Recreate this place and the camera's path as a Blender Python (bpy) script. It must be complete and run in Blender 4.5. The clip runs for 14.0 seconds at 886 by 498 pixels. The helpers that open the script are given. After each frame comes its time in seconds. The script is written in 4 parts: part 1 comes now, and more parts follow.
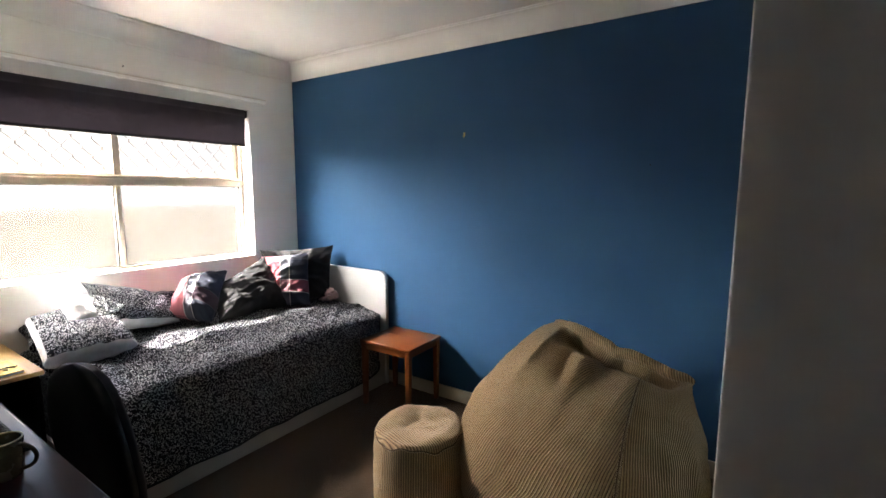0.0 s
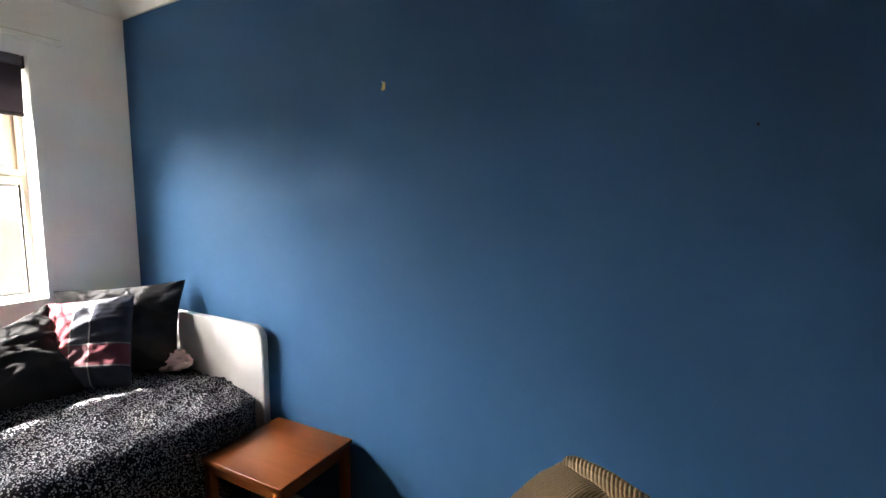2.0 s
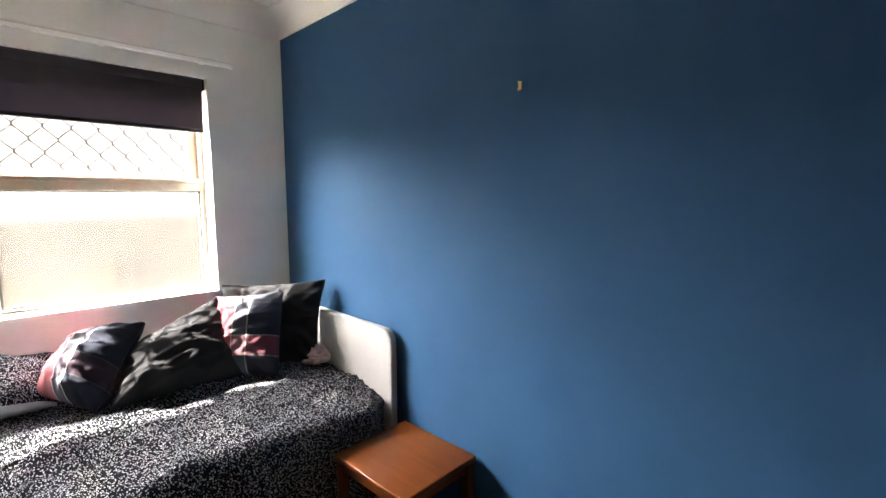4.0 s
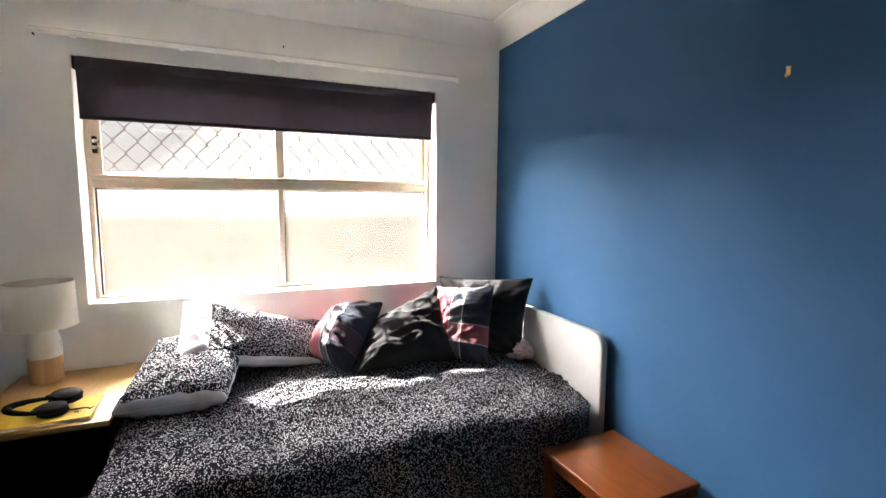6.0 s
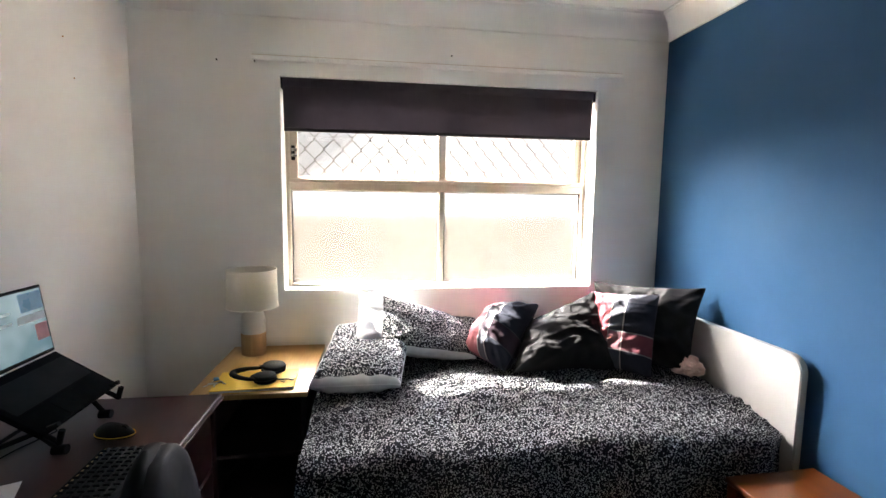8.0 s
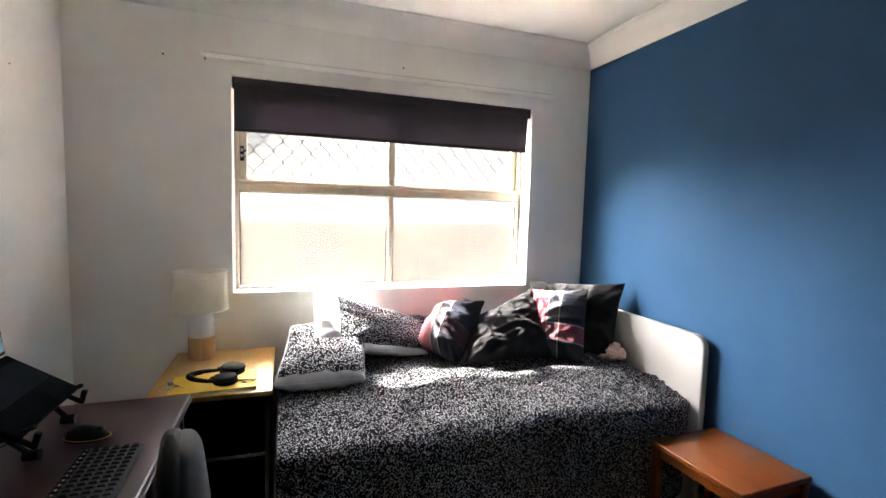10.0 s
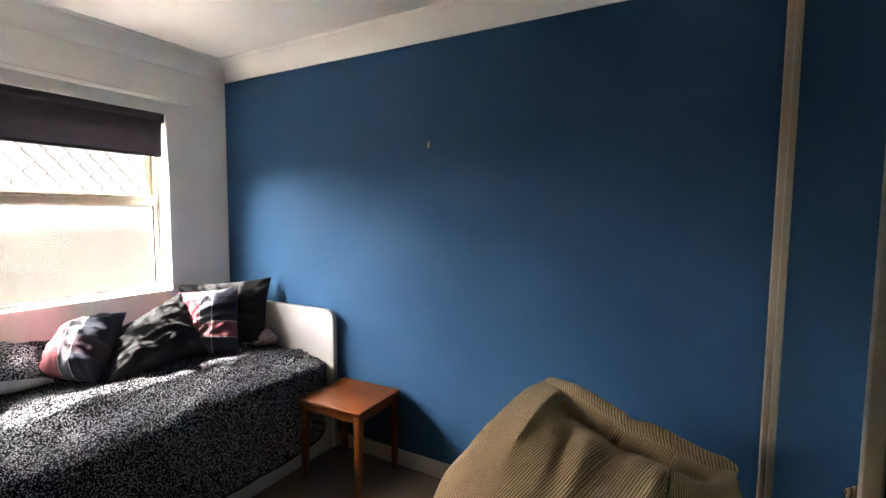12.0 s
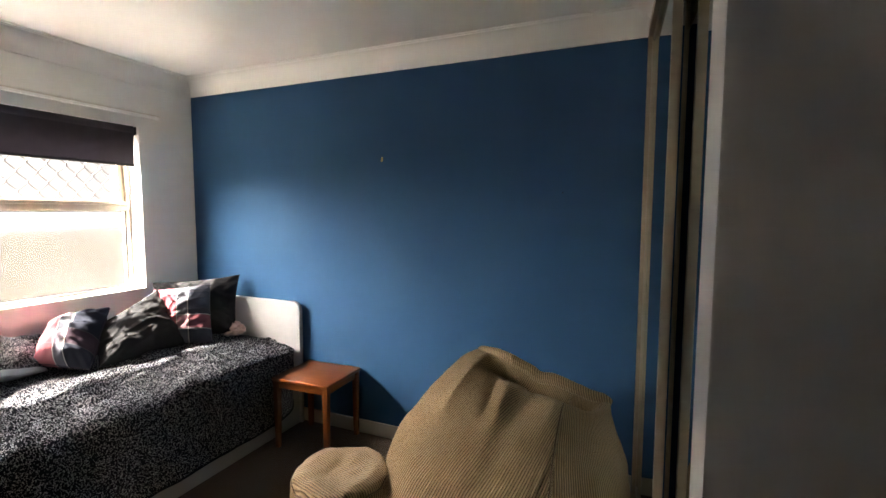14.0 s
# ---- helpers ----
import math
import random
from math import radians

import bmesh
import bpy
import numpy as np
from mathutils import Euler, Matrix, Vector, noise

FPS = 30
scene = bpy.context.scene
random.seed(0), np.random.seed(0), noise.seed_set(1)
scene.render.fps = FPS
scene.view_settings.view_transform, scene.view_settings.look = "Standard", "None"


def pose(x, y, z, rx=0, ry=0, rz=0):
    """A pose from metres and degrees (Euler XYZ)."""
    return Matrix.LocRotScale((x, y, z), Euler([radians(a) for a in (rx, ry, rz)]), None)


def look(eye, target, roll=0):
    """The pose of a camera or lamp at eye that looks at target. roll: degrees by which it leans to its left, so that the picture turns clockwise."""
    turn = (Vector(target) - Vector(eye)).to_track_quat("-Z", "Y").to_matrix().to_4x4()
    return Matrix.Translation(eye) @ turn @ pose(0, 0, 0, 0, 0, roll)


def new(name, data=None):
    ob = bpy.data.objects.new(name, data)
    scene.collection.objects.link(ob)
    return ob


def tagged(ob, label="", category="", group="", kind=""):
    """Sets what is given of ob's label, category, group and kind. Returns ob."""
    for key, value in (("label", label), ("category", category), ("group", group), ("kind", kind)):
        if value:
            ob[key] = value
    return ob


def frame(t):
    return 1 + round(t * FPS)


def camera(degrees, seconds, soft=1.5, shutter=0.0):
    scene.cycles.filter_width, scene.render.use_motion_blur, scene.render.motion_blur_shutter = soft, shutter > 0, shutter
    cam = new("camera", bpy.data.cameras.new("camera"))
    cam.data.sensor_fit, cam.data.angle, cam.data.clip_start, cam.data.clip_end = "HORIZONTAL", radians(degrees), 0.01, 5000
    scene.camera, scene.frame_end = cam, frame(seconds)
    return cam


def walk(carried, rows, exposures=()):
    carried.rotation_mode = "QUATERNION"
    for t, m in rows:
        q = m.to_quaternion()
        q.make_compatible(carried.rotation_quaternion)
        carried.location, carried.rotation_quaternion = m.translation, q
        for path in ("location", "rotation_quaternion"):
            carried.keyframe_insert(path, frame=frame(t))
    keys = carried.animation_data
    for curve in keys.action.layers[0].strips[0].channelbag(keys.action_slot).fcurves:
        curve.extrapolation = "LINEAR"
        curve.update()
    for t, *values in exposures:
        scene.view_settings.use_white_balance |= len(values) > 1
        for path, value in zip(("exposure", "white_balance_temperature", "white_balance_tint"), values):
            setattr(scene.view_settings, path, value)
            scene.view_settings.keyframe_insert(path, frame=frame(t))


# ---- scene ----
cam = camera(88.0, 14.0)
PATH = [
    (0, (0.673, 0.135, 1.463), (-0.431, 1.784, 1.212), 0.2),
    (0.5, (0.503, 0.485, 1.45), (-0.587, 2.142, 1.196), -0.0),
    (1, (0.332, 0.791, 1.438), (-0.676, 2.502, 1.201), 0.3),
    (1.5, (0.228, 1.131, 1.413), (-0.746, 2.864, 1.193), 0.0),
    (2, (0.111, 1.358, 1.415), (-0.861, 3.093, 1.206), -0.0),
    (2.2, (0.101, 1.468, 1.408), (-0.914, 3.18, 1.209), -0.2),
    (4.3, (0.01, 1.42, 1.462), (-1.474, 2.741, 1.236), 0.0),
    (4.5, (-0.001, 1.407, 1.456), (-1.546, 2.658, 1.235), 0.1),
    (5, (-0.026, 1.359, 1.451), (-1.69, 2.446, 1.234), 0.3),
    (5.5, (-0.026, 1.320, 1.449), (-1.783, 2.250, 1.236), 0.3),
    (6, (-0.027, 1.278, 1.448), (-1.857, 2.056, 1.233), 0.4),
    (6.5, (-0.027, 1.232, 1.448), (-1.912, 1.865, 1.231), 0.5),
    (7, (-0.043, 1.201, 1.443), (-1.975, 1.673, 1.231), 0.5),
    (7.5, (-0.055, 1.154, 1.442), (-2.017, 1.481, 1.234), 0.6),
    (7.7, (-0.061, 1.128, 1.445), (-2.031, 1.406, 1.235), 0.7),
    (9.8, (-0.017, 0.856, 1.413), (-1.945, 1.36, 1.246), 1.6),
    (10, (0.031, 0.846, 1.412), (-1.854, 1.493, 1.248), 1.6),
    (10.5, (0.141, 0.777, 1.414), (-1.573, 1.796, 1.265), 1.5),
    (11, (0.222, 0.72, 1.441), (-1.249, 2.066, 1.283), 1.3),
    (11.5, (0.304, 0.635, 1.45), (-0.899, 2.225, 1.294), 0.9),
    (12, (0.389, 0.618, 1.461), (-0.594, 2.352, 1.306), 0.5),
    (12.5, (0.472, 0.59, 1.452), (-0.358, 2.403, 1.299), 0.2),
    (13, (0.513, 0.488, 1.454), (-0.275, 2.319, 1.294), 0.0),
    (13.5, (0.544, 0.348, 1.465), (-0.242, 2.18, 1.308), 0.0),
    (14, (0.604, 0.179, 1.494), (-0.176, 2.013, 1.333), 0.2),
]
EXPOSURES = [(0.0, 4.36, 6800, 10), (12.0, 4.36, 6800, 10), (13.5, 4.36, 7100, 10), (14.0, 4.36, 7100, 10)]
walk(cam, [(t, look(eye, target, roll)) for t, eye, target, roll in PATH], EXPOSURES)
SKY, SUN, GLOW, DAY = 0.06, 4.0, 0.05, 790.0

# ---- light and exposure ----
SUN_DIR = Vector((0.572, 0.48, -1.0)).normalized()
world = bpy.data.worlds.new("world")
scene.world = world
world.use_nodes = True
wn = world.node_tree
sky = wn.nodes.new("ShaderNodeTexSky")
sky.sky_type, sky.sun_disc = "NISHITA", False
sky.sun_elevation = math.asin(-SUN_DIR.z)
sky.sun_rotation = math.atan2(-SUN_DIR.x, -SUN_DIR.y)
wn.links.new(sky.outputs[0], wn.nodes["Background"].inputs[0])
wn.nodes["Background"].inputs[1].default_value = SKY
sun = new("sun", bpy.data.lights.new("sun", "SUN"))
sun.data.energy, sun.data.angle, sun.data.color = SUN, radians(0.5), (1.0, 0.95, 0.88)
sun.matrix_world = look(Vector((0, 0, 6)) - SUN_DIR * 5, (0, 0, 6))

# area lamp added outside as stand-in skylight, falling steeply in through the opening
daylight = new("added_skylight", bpy.data.lights.new("added_skylight", "AREA"))
daylight.data.shape, daylight.data.size, daylight.data.size_y = "RECTANGLE", 6.8, 6.8
daylight.data.energy, daylight.data.color = DAY, (1.0, 0.945, 0.92)
daylight.matrix_world = look((-6.2, -1.65, 5.15), (-2.6, 1.5, 1.3), 45)


# ---- materials ----
class Mat:
    """A node material with short calls for its nodes."""

    def __init__(self, name, rough=0.6, metal=0.0, color=None, spec=0.5):
        self.m = bpy.data.materials.new(name)
        self.m.use_nodes = True
        self.t = self.m.node_tree
        self.b = self.t.nodes["Principled BSDF"]
        self.b.inputs["Roughness"].default_value = rough
        self.b.inputs["Metallic"].default_value = metal
        self.b.inputs["Specular IOR Level"].default_value = spec
        if color:
            self.b.inputs["Base Color"].default_value = (*color, 1)

    def node(self, kind, **values):
        n = self.t.nodes.new("ShaderNode" + kind)
        for key, value in values.items():
            if isinstance(value, str) and key in ("operation", "blend_type", "data_type", "feature", "wave_type", "bands_direction", "wave_profile", "rings_direction"):
                setattr(n, key, value)
            else:
                n.inputs[key].default_value = value
        return n

    def link(self, a, b):
        self.t.links.new(a, b)

    def coords(self, kind="Object", scale=(1, 1, 1), turn=(0, 0, 0)):
        mp = self.node("Mapping")
        mp.inputs["Scale"].default_value, mp.inputs["Rotation"].default_value = scale, turn
        self.link(self.t.nodes.new("ShaderNodeTexCoord").outputs[kind], mp.inputs["Vector"])
        return mp.outputs[0]

    def noise(self, scale, detail=4.0, vec=None, rough=0.55, distort=0.0):
        n = self.node("TexNoise", Scale=scale, Detail=detail, Roughness=rough, Distortion=distort)
        self.link(vec or self.coords(), n.inputs["Vector"])
        return n.outputs["Fac"]

    def ramp(self, fac, stops):
        n = self.t.nodes.new("ShaderNodeValToRGB")
        while len(n.color_ramp.elements) < len(stops):
            n.color_ramp.elements.new(0.5)
        for e, (at, col) in zip(n.color_ramp.elements, stops):
            e.position, e.color = at, (*col, 1)
        self.link(fac, n.inputs[0])
        return n.outputs[0]

    def mix(self, fac, a, b, blend="MIX"):
        n = self.t.nodes.new("ShaderNodeMix")
        n.data_type, n.blend_type = "RGBA", blend
        for sock, v in ((n.inputs[0], fac), (n.inputs[6], a), (n.inputs[7], b)):
            if isinstance(v, (int, float)):
                sock.default_value = v
            elif isinstance(v, tuple):
                sock.default_value = (*v, 1)
            else:
                self.link(v, sock)
        return n.outputs[2]

    def math(self, op, a, b=0.0):
        n = self.t.nodes.new("ShaderNodeMath")
        n.operation = op
        for sock, v in ((n.inputs[0], a), (n.inputs[1], b)):
            if isinstance(v, (int, float)):
                sock.default_value = v
            else:
                self.link(v, sock)
        return n.outputs[0]

    def color(self, out):
        self.link(out, self.b.inputs["Base Color"])

    def roughness(self, out):
        self.link(out, self.b.inputs["Roughness"])

    def bump(self, out, strength=0.3, distance=0.002):
        n = self.node("Bump", Strength=strength, Distance=distance)
        self.link(out, n.inputs["Height"])
        if self.b.inputs["Normal"].is_linked:
            self.link(self.b.inputs["Normal"].links[0].from_socket, n.inputs["Normal"])
        self.link(n.outputs[0], self.b.inputs["Normal"])


def paint(name, col, rough=0.6, vary=0.06, grain=260, bump=0.12, spec=0.5):
    """Rolled wall paint: faint clouds of tone and the orange peel of the roller."""
    m = Mat(name, rough, spec=spec)
    big = m.noise(1.7, 5)
    lo, hi = tuple(c * (1 - vary) for c in col), tuple(min(1, c * (1 + vary)) for c in col)
    c = m.ramp(big, [(0.3, lo), (0.7, hi)])
    scuff = m.noise(7.0, 6, rough=0.7)
    m.color(m.mix(m.ramp(scuff, [(0.62, (0, 0, 0)), (0.8, (0.10, 0.10, 0.10))]), c, tuple(k * 0.75 for k in col)))
    m.roughness(m.ramp(m.noise(4.0, 3), [(0.3, (rough - 0.06,) * 3), (0.7, (rough + 0.06,) * 3)]))
    m.bump(m.noise(grain, 3), bump, 0.0012)
    m.bump(m.noise(3.2, 2), 0.10, 0.01)
    return m.m


def wood(name, dark, light, rough=0.35, axis="x", scale=1.0, coat=0.0, spec=0.5):
    m = Mat(name, rough, spec=spec)
    sc = {"x": (1.2, 14, 14), "y": (14, 1.2, 14), "z": (14, 14, 1.2)}[axis]
    v = m.coords("Object", tuple(s * scale for s in sc))
    grain = m.noise(2.2, 7, v, 0.62, 0.9)
    fine = m.noise(11, 4, v, 0.7)
    c = m.ramp(grain, [(0.30, dark), (0.52, tuple((a + b) / 2 for a, b in zip(dark, light))), (0.72, light)])
    m.color(m.mix(0.2, c, m.ramp(fine, [(0.35, dark), (0.65, light)])))
    m.roughness(m.ramp(m.noise(9, 4), [(0.2, (rough - 0.02,) * 3), (0.8, (rough + 0.05,) * 3)]))
    m.bump(fine, 0.10, 0.0006)
    m.b.inputs["Coat Weight"].default_value = coat
    m.b.inputs["Coat Roughness"].default_value = 0.15
    return m.m


def plain(name, col, rough=0.5, metal=0.0, vary=0.12, scale=30, bump=0.08, spec=0.5):
    m = Mat(name, rough, metal, spec=spec)
    n = m.noise(scale, 5)
    m.color(m.ramp(n, [(0.3, tuple(c * (1 - vary) for c in col)), (0.7, tuple(min(1, c * (1 + vary)) for c in col))]))
    m.roughness(m.ramp(m.noise(scale * 0.4, 4), [(0.3, (max(0.03, rough - 0.07),) * 3), (0.7, (min(1, rough + 0.07),) * 3)]))
    if bump:
        m.bump(m.noise(scale * 8, 2), bump, 0.0005)
    return m.m


def cloth(name, col, rough=0.9, weave=900, vary=0.15, sheen=0.3, spec=0.15):
    m = Mat(name, rough, spec=spec)
    n = m.noise(14, 5)
    m.color(m.ramp(n, [(0.3, tuple(c * (1 - vary) for c in col)), (0.7, tuple(min(1, c * (1 + vary)) for c in col))]))
    m.bump(m.noise(weave, 2), 0.25, 0.0006)
    m.bump(m.noise(24, 4), 0.25, 0.004)
    m.b.inputs["Sheen Weight"].default_value = sheen
    m.b.inputs["Sheen Roughness"].default_value = 0.6
    return m.m


def carpet_mat():
    m = Mat("carpet", 0.97, spec=0.05)
    tone = m.ramp(m.noise(2.3, 5), [(0.3, (0.066, 0.041, 0.023)), (0.7, (0.100, 0.063, 0.036))])
    tuft = m.noise(420, 3)
    m.color(m.mix(0.55, tone, m.ramp(tuft, [(0.35, (0.038, 0.024, 0.013)), (0.65, (0.180, 0.116, 0.066))])))
    m.bump(tuft, 0.8, 0.005)
    m.bump(m.noise(30, 4), 0.5, 0.006)
    m.b.inputs["Sheen Weight"].default_value = 0.2
    return m.m


def speckle_mat(name="speckled_cotton"):
    """Black cotton printed with small uneven white flecks."""
    m = Mat(name, 0.85, spec=0.15)
    uv = m.coords("UV")
    warp = m.node("TexNoise", Scale=70.0, Detail=2.0)
    m.link(uv, warp.inputs["Vector"])
    add = m.t.nodes.new("ShaderNodeVectorMath")
    add.operation = "MULTIPLY_ADD"
    m.link(warp.outputs["Color"], add.inputs[0])
    add.inputs[1].default_value = (0.0095, 0.0095, 0.0)
    m.link(uv, add.inputs[2])
    vo = m.t.nodes.new("ShaderNodeTexVoronoi")
    vo.inputs["Scale"].default_value = 172.0
    vo.inputs["Randomness"].default_value = 0.75
    m.link(add.outputs[0], vo.inputs["Vector"])
    edge = m.math("ADD", vo.outputs["Distance"], m.math("MULTIPLY", m.noise(120, 3, uv), 0.45))
    fleck = m.ramp(edge, [(0.57, (1, 1, 1)), (0.62, (0, 0, 0))])
    keep = m.ramp(m.noise(48, 2, uv), [(0.20, (0.3, 0.3, 0.3)), (0.30, (1, 1, 1))])
    fac = m.math("MULTIPLY", fleck, keep)
    ink = m.ramp(m.noise(9, 3, uv), [(0.3, (0.007, 0.0075, 0.012)), (0.7, (0.015, 0.016, 0.023))])
    m.color(m.mix(fac, ink, (0.77, 0.78, 0.81)))
    m.bump(m.noise(700, 2, uv), 0.2, 0.0005)
    m.bump(m.noise(16, 4, uv), 0.35, 0.006)
    m.bump(m.noise(1.0, 4, m.coords("UV", (24, 5, 1), (0, 0, -0.3)), 0.6, 0.8), 0.8, 0.020)
    return m.m


def tartan_mat(name, cross, band, red=(0.36, 0.085, 0.105)):
    """Navy and charcoal plaid with a broad red band and thin pale lines."""
    m = Mat(name, 0.92, spec=0.12)
    uv = m.t.nodes.new("ShaderNodeTexCoord").outputs["UV"]
    sep = m.t.nodes.new("ShaderNodeSeparateXYZ")
    m.link(uv, sep.inputs[0])
    navy, pale, grey = (0.026, 0.029, 0.042), (0.52, 0.49, 0.48), (0.105, 0.108, 0.128)
    u = m.t.nodes.new("ShaderNodeValToRGB")
    v = m.t.nodes.new("ShaderNodeValToRGB")
    for n, out, stops in ((u, sep.outputs[0], [(0.0, red), (band, red), (band + 0.005, pale), (band + 0.02, grey), (band + 0.19, grey), (band + 0.195, pale), (band + 0.21, navy), (band + 0.40, navy)]),
                          (v, sep.outputs[1], [(0.0, navy), (0.20, navy), (0.205, pale), (0.22, red), (0.44, red), (0.445, pale), (0.46, navy), (0.85, grey)])):
        n.color_ramp.interpolation = "CONSTANT"
        while len(n.color_ramp.elements) < len(stops):
            n.color_ramp.elements.new(0.5)
        for e, (at, col) in zip(n.color_ramp.elements, stops):
            e.position, e.color = at, (*col, 1)
        m.link(out, n.inputs[0])
    m.color(m.mix(cross, u.outputs[0], v.outputs[0]))
    m.bump(m.noise(700, 2), 0.3, 0.0006)
    m.bump(m.noise(22, 4), 0.3, 0.005)
    return m.m


def corduroy_mat():
    """Wide-ribbed tan corduroy; the ribs follow the panel's own direction, carried by the UVs."""
    m = Mat("tan_corduroy", 0.9, spec=0.12)
    uv = m.t.nodes.new("ShaderNodeTexCoord").outputs["UV"]
    w = m.t.nodes.new("ShaderNodeTexWave")
    w.wave_type, w.bands_direction, w.wave_profile = "BANDS", "X", "SIN"
    w.inputs["Scale"].default_value = 0.314 / 0.0105
    w.inputs["Distortion"].default_value = 0.6
    w.inputs["Detail Scale"].default_value = 0.5
    m.link(uv, w.inputs["Vector"])
    rib = w.outputs["Fac"]
    tone = m.ramp(m.noise(5, 5), [(0.3, (0.315, 0.213, 0.108)), (0.7, (0.405, 0.282, 0.152))])
    # shade between the ribs is multiplied into the cloth's colour
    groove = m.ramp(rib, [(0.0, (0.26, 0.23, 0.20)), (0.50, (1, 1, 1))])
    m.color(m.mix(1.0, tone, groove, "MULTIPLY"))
    m.bump(rib, 0.9, 0.005)
    m.bump(m.noise(600, 2), 0.2, 0.0008)
    m.bump(m.noise(9, 4), 0.4, 0.012)
    m.b.inputs["Sheen Weight"].default_value = 0.35
    m.b.inputs["Sheen Tint"].default_value = (0.9, 0.8, 0.65, 1)
    return m.m


def frosted_mat():
    """Obscured glass: part scatters, part shows the outside blurred."""
    m = Mat("obscured_glass", 0.35)
    t = m.t
    tr = m.node("BsdfTranslucent")
    tr.inputs["Color"].default_value = (0.86, 0.87, 0.86, 1)
    rf = m.node("BsdfRefraction", Roughness=0.21, IOR=1.38)
    gl = m.node("BsdfGlossy", Roughness=0.3)
    mixa, mixb = t.nodes.new("ShaderNodeMixShader"), t.nodes.new("ShaderNodeMixShader")
    mixa.inputs[0].default_value = 0.988
    m.link(tr.outputs[0], mixa.inputs[1]), m.link(rf.outputs[0], mixa.inputs[2])
    mixb.inputs[0].default_value = 0.05
    m.link(mixa.outputs[0], mixb.inputs[1]), m.link(gl.outputs[0], mixb.inputs[2])
    bmp = m.node("Bump", Strength=0.02, Distance=0.002)
    m.link(m.noise(90, 3), bmp.inputs["Height"])
    m.link(bmp.outputs[0], rf.inputs["Normal"]), m.link(bmp.outputs[0], gl.inputs["Normal"])
    m.link(mixb.outputs[0], t.nodes["Material Output"].inputs[0])
    return m.m


def clear_mat():
    m = Mat("clear_glass", 0.02)
    tr, gl = m.node("BsdfTransparent"), m.node("BsdfGlossy", Roughness=0.02)
    mx = m.t.nodes.new("ShaderNodeMixShader")
    mx.inputs[0].default_value = 0.06
    m.link(tr.outputs[0], mx.inputs[1]), m.link(gl.outputs[0], mx.inputs[2])
    m.link(mx.outputs[0], m.t.nodes["Material Output"].inputs[0])
    return m.m


def shade_mat():
    m = Mat("lampshade_linen", 0.9)
    tr = m.node("BsdfTranslucent")
    tr.inputs["Color"].default_value = (0.84, 0.79, 0.68, 1)
    mx = m.t.nodes.new("ShaderNodeMixShader")
    mx.inputs[0].default_value = 0.35
    v = m.coords("Object", (1, 1, 1))
    m.color(m.ramp(m.noise(160, 3, v), [(0.3, (0.82, 0.80, 0.75)), (0.7, (0.89, 0.87, 0.82))]))
    m.bump(m.noise(380, 2, v), 0.25, 0.0006)
    m.link(m.b.outputs[0], mx.inputs[1]), m.link(tr.outputs[0], mx.inputs[2])
    m.link(mx.outputs[0], m.t.nodes["Material Output"].inputs[0])
    return m.m


WHITE = paint("white_wall_paint", (0.86, 0.845, 0.815))
# unseen recess walls, darkened to keep bounce light off the nib wall
HALL = paint("bounce_cutting_paint", (0.17, 0.152, 0.132))
CEIL = paint("white_ceiling_paint", (0.84, 0.825, 0.80), 0.8, 0.03, 180, 0.2)
BLUE = paint("blue_wall_paint", (0.0220, 0.0825, 0.177), 0.8, 0.05, spec=0.25)
GLOSS = paint("white_gloss_trim", (0.86, 0.85, 0.82), 0.35, 0.04, 120, 0.05)
SKIRT = paint("cream_gloss_trim", (0.46, 0.42, 0.36), 0.45, 0.06, 120, 0.05)
CARPET = carpet_mat()
SPECK = speckle_mat()
# second plaid: same cloth, its red paled to put sunlight into the colour
TARTAN, TARTANSUN = tartan_mat("tartan_wool", 0.36, 0.40), tartan_mat("tartan_wool_sunlit", 0.08, 0.40, (0.41, 0.15, 0.17))
CORD = corduroy_mat()
BLACKCLOTH = cloth("black_cotton", (0.021, 0.021, 0.023), sheen=0.02, spec=0.05)
NAVYCLOTH = cloth("navy_wool_edge", (0.05, 0.045, 0.06), sheen=0.05)
WHITECLOTH = cloth("white_cotton", (0.66, 0.655, 0.67), sheen=0.1)
PINKCLOTH = cloth("pale_pink_plush", (0.62, 0.42, 0.40), vary=0.3)
SHEET = cloth("dark_mattress_ticking", (0.20, 0.19, 0.18))
FROST, CLEAR = frosted_mat(), clear_mat()
ALU = plain("champagne_aluminium", (0.60, 0.51, 0.41), 0.42, 0.1, 0.06)
DARKSEAL = plain("black_rubber", (0.02, 0.02, 0.02), 0.7)
MESH = plain("steel_security_mesh", (0.10, 0.092, 0.085), 0.7, 0.0, spec=0.2)
BLIND = cloth("charcoal_blind_fabric", (0.062, 0.054, 0.062), 0.85, 1200, 0.06, 0.1)
BEDWHITE = plain("white_bed_laminate", (0.43, 0.425, 0.415), 0.45, 0.0, 0.03, 6, 0.03)
STOOLWOOD = wood("cherry_stained_wood", (0.120, 0.032, 0.006), (0.170, 0.049, 0.010), 0.36, "x", coat=0.05, spec=0.25)
OAK = wood("light_oak_laminate", (0.44, 0.235, 0.068), (0.62, 0.365, 0.130), 0.38, "x")
LAMPWOOD = wood("turned_beech", (0.42, 0.24, 0.11), (0.60, 0.38, 0.20), 0.5, "z")
MAHOG = wood("dark_mahogany_veneer", (0.016, 0.0026, 0.003), (0.038, 0.0062, 0.007), 0.30, "x", coat=0.0, spec=0.36)
EBONY = wood("black_brown_wood", (0.005, 0.004, 0.003), (0.012, 0.009, 0.008), 0.5, "z")
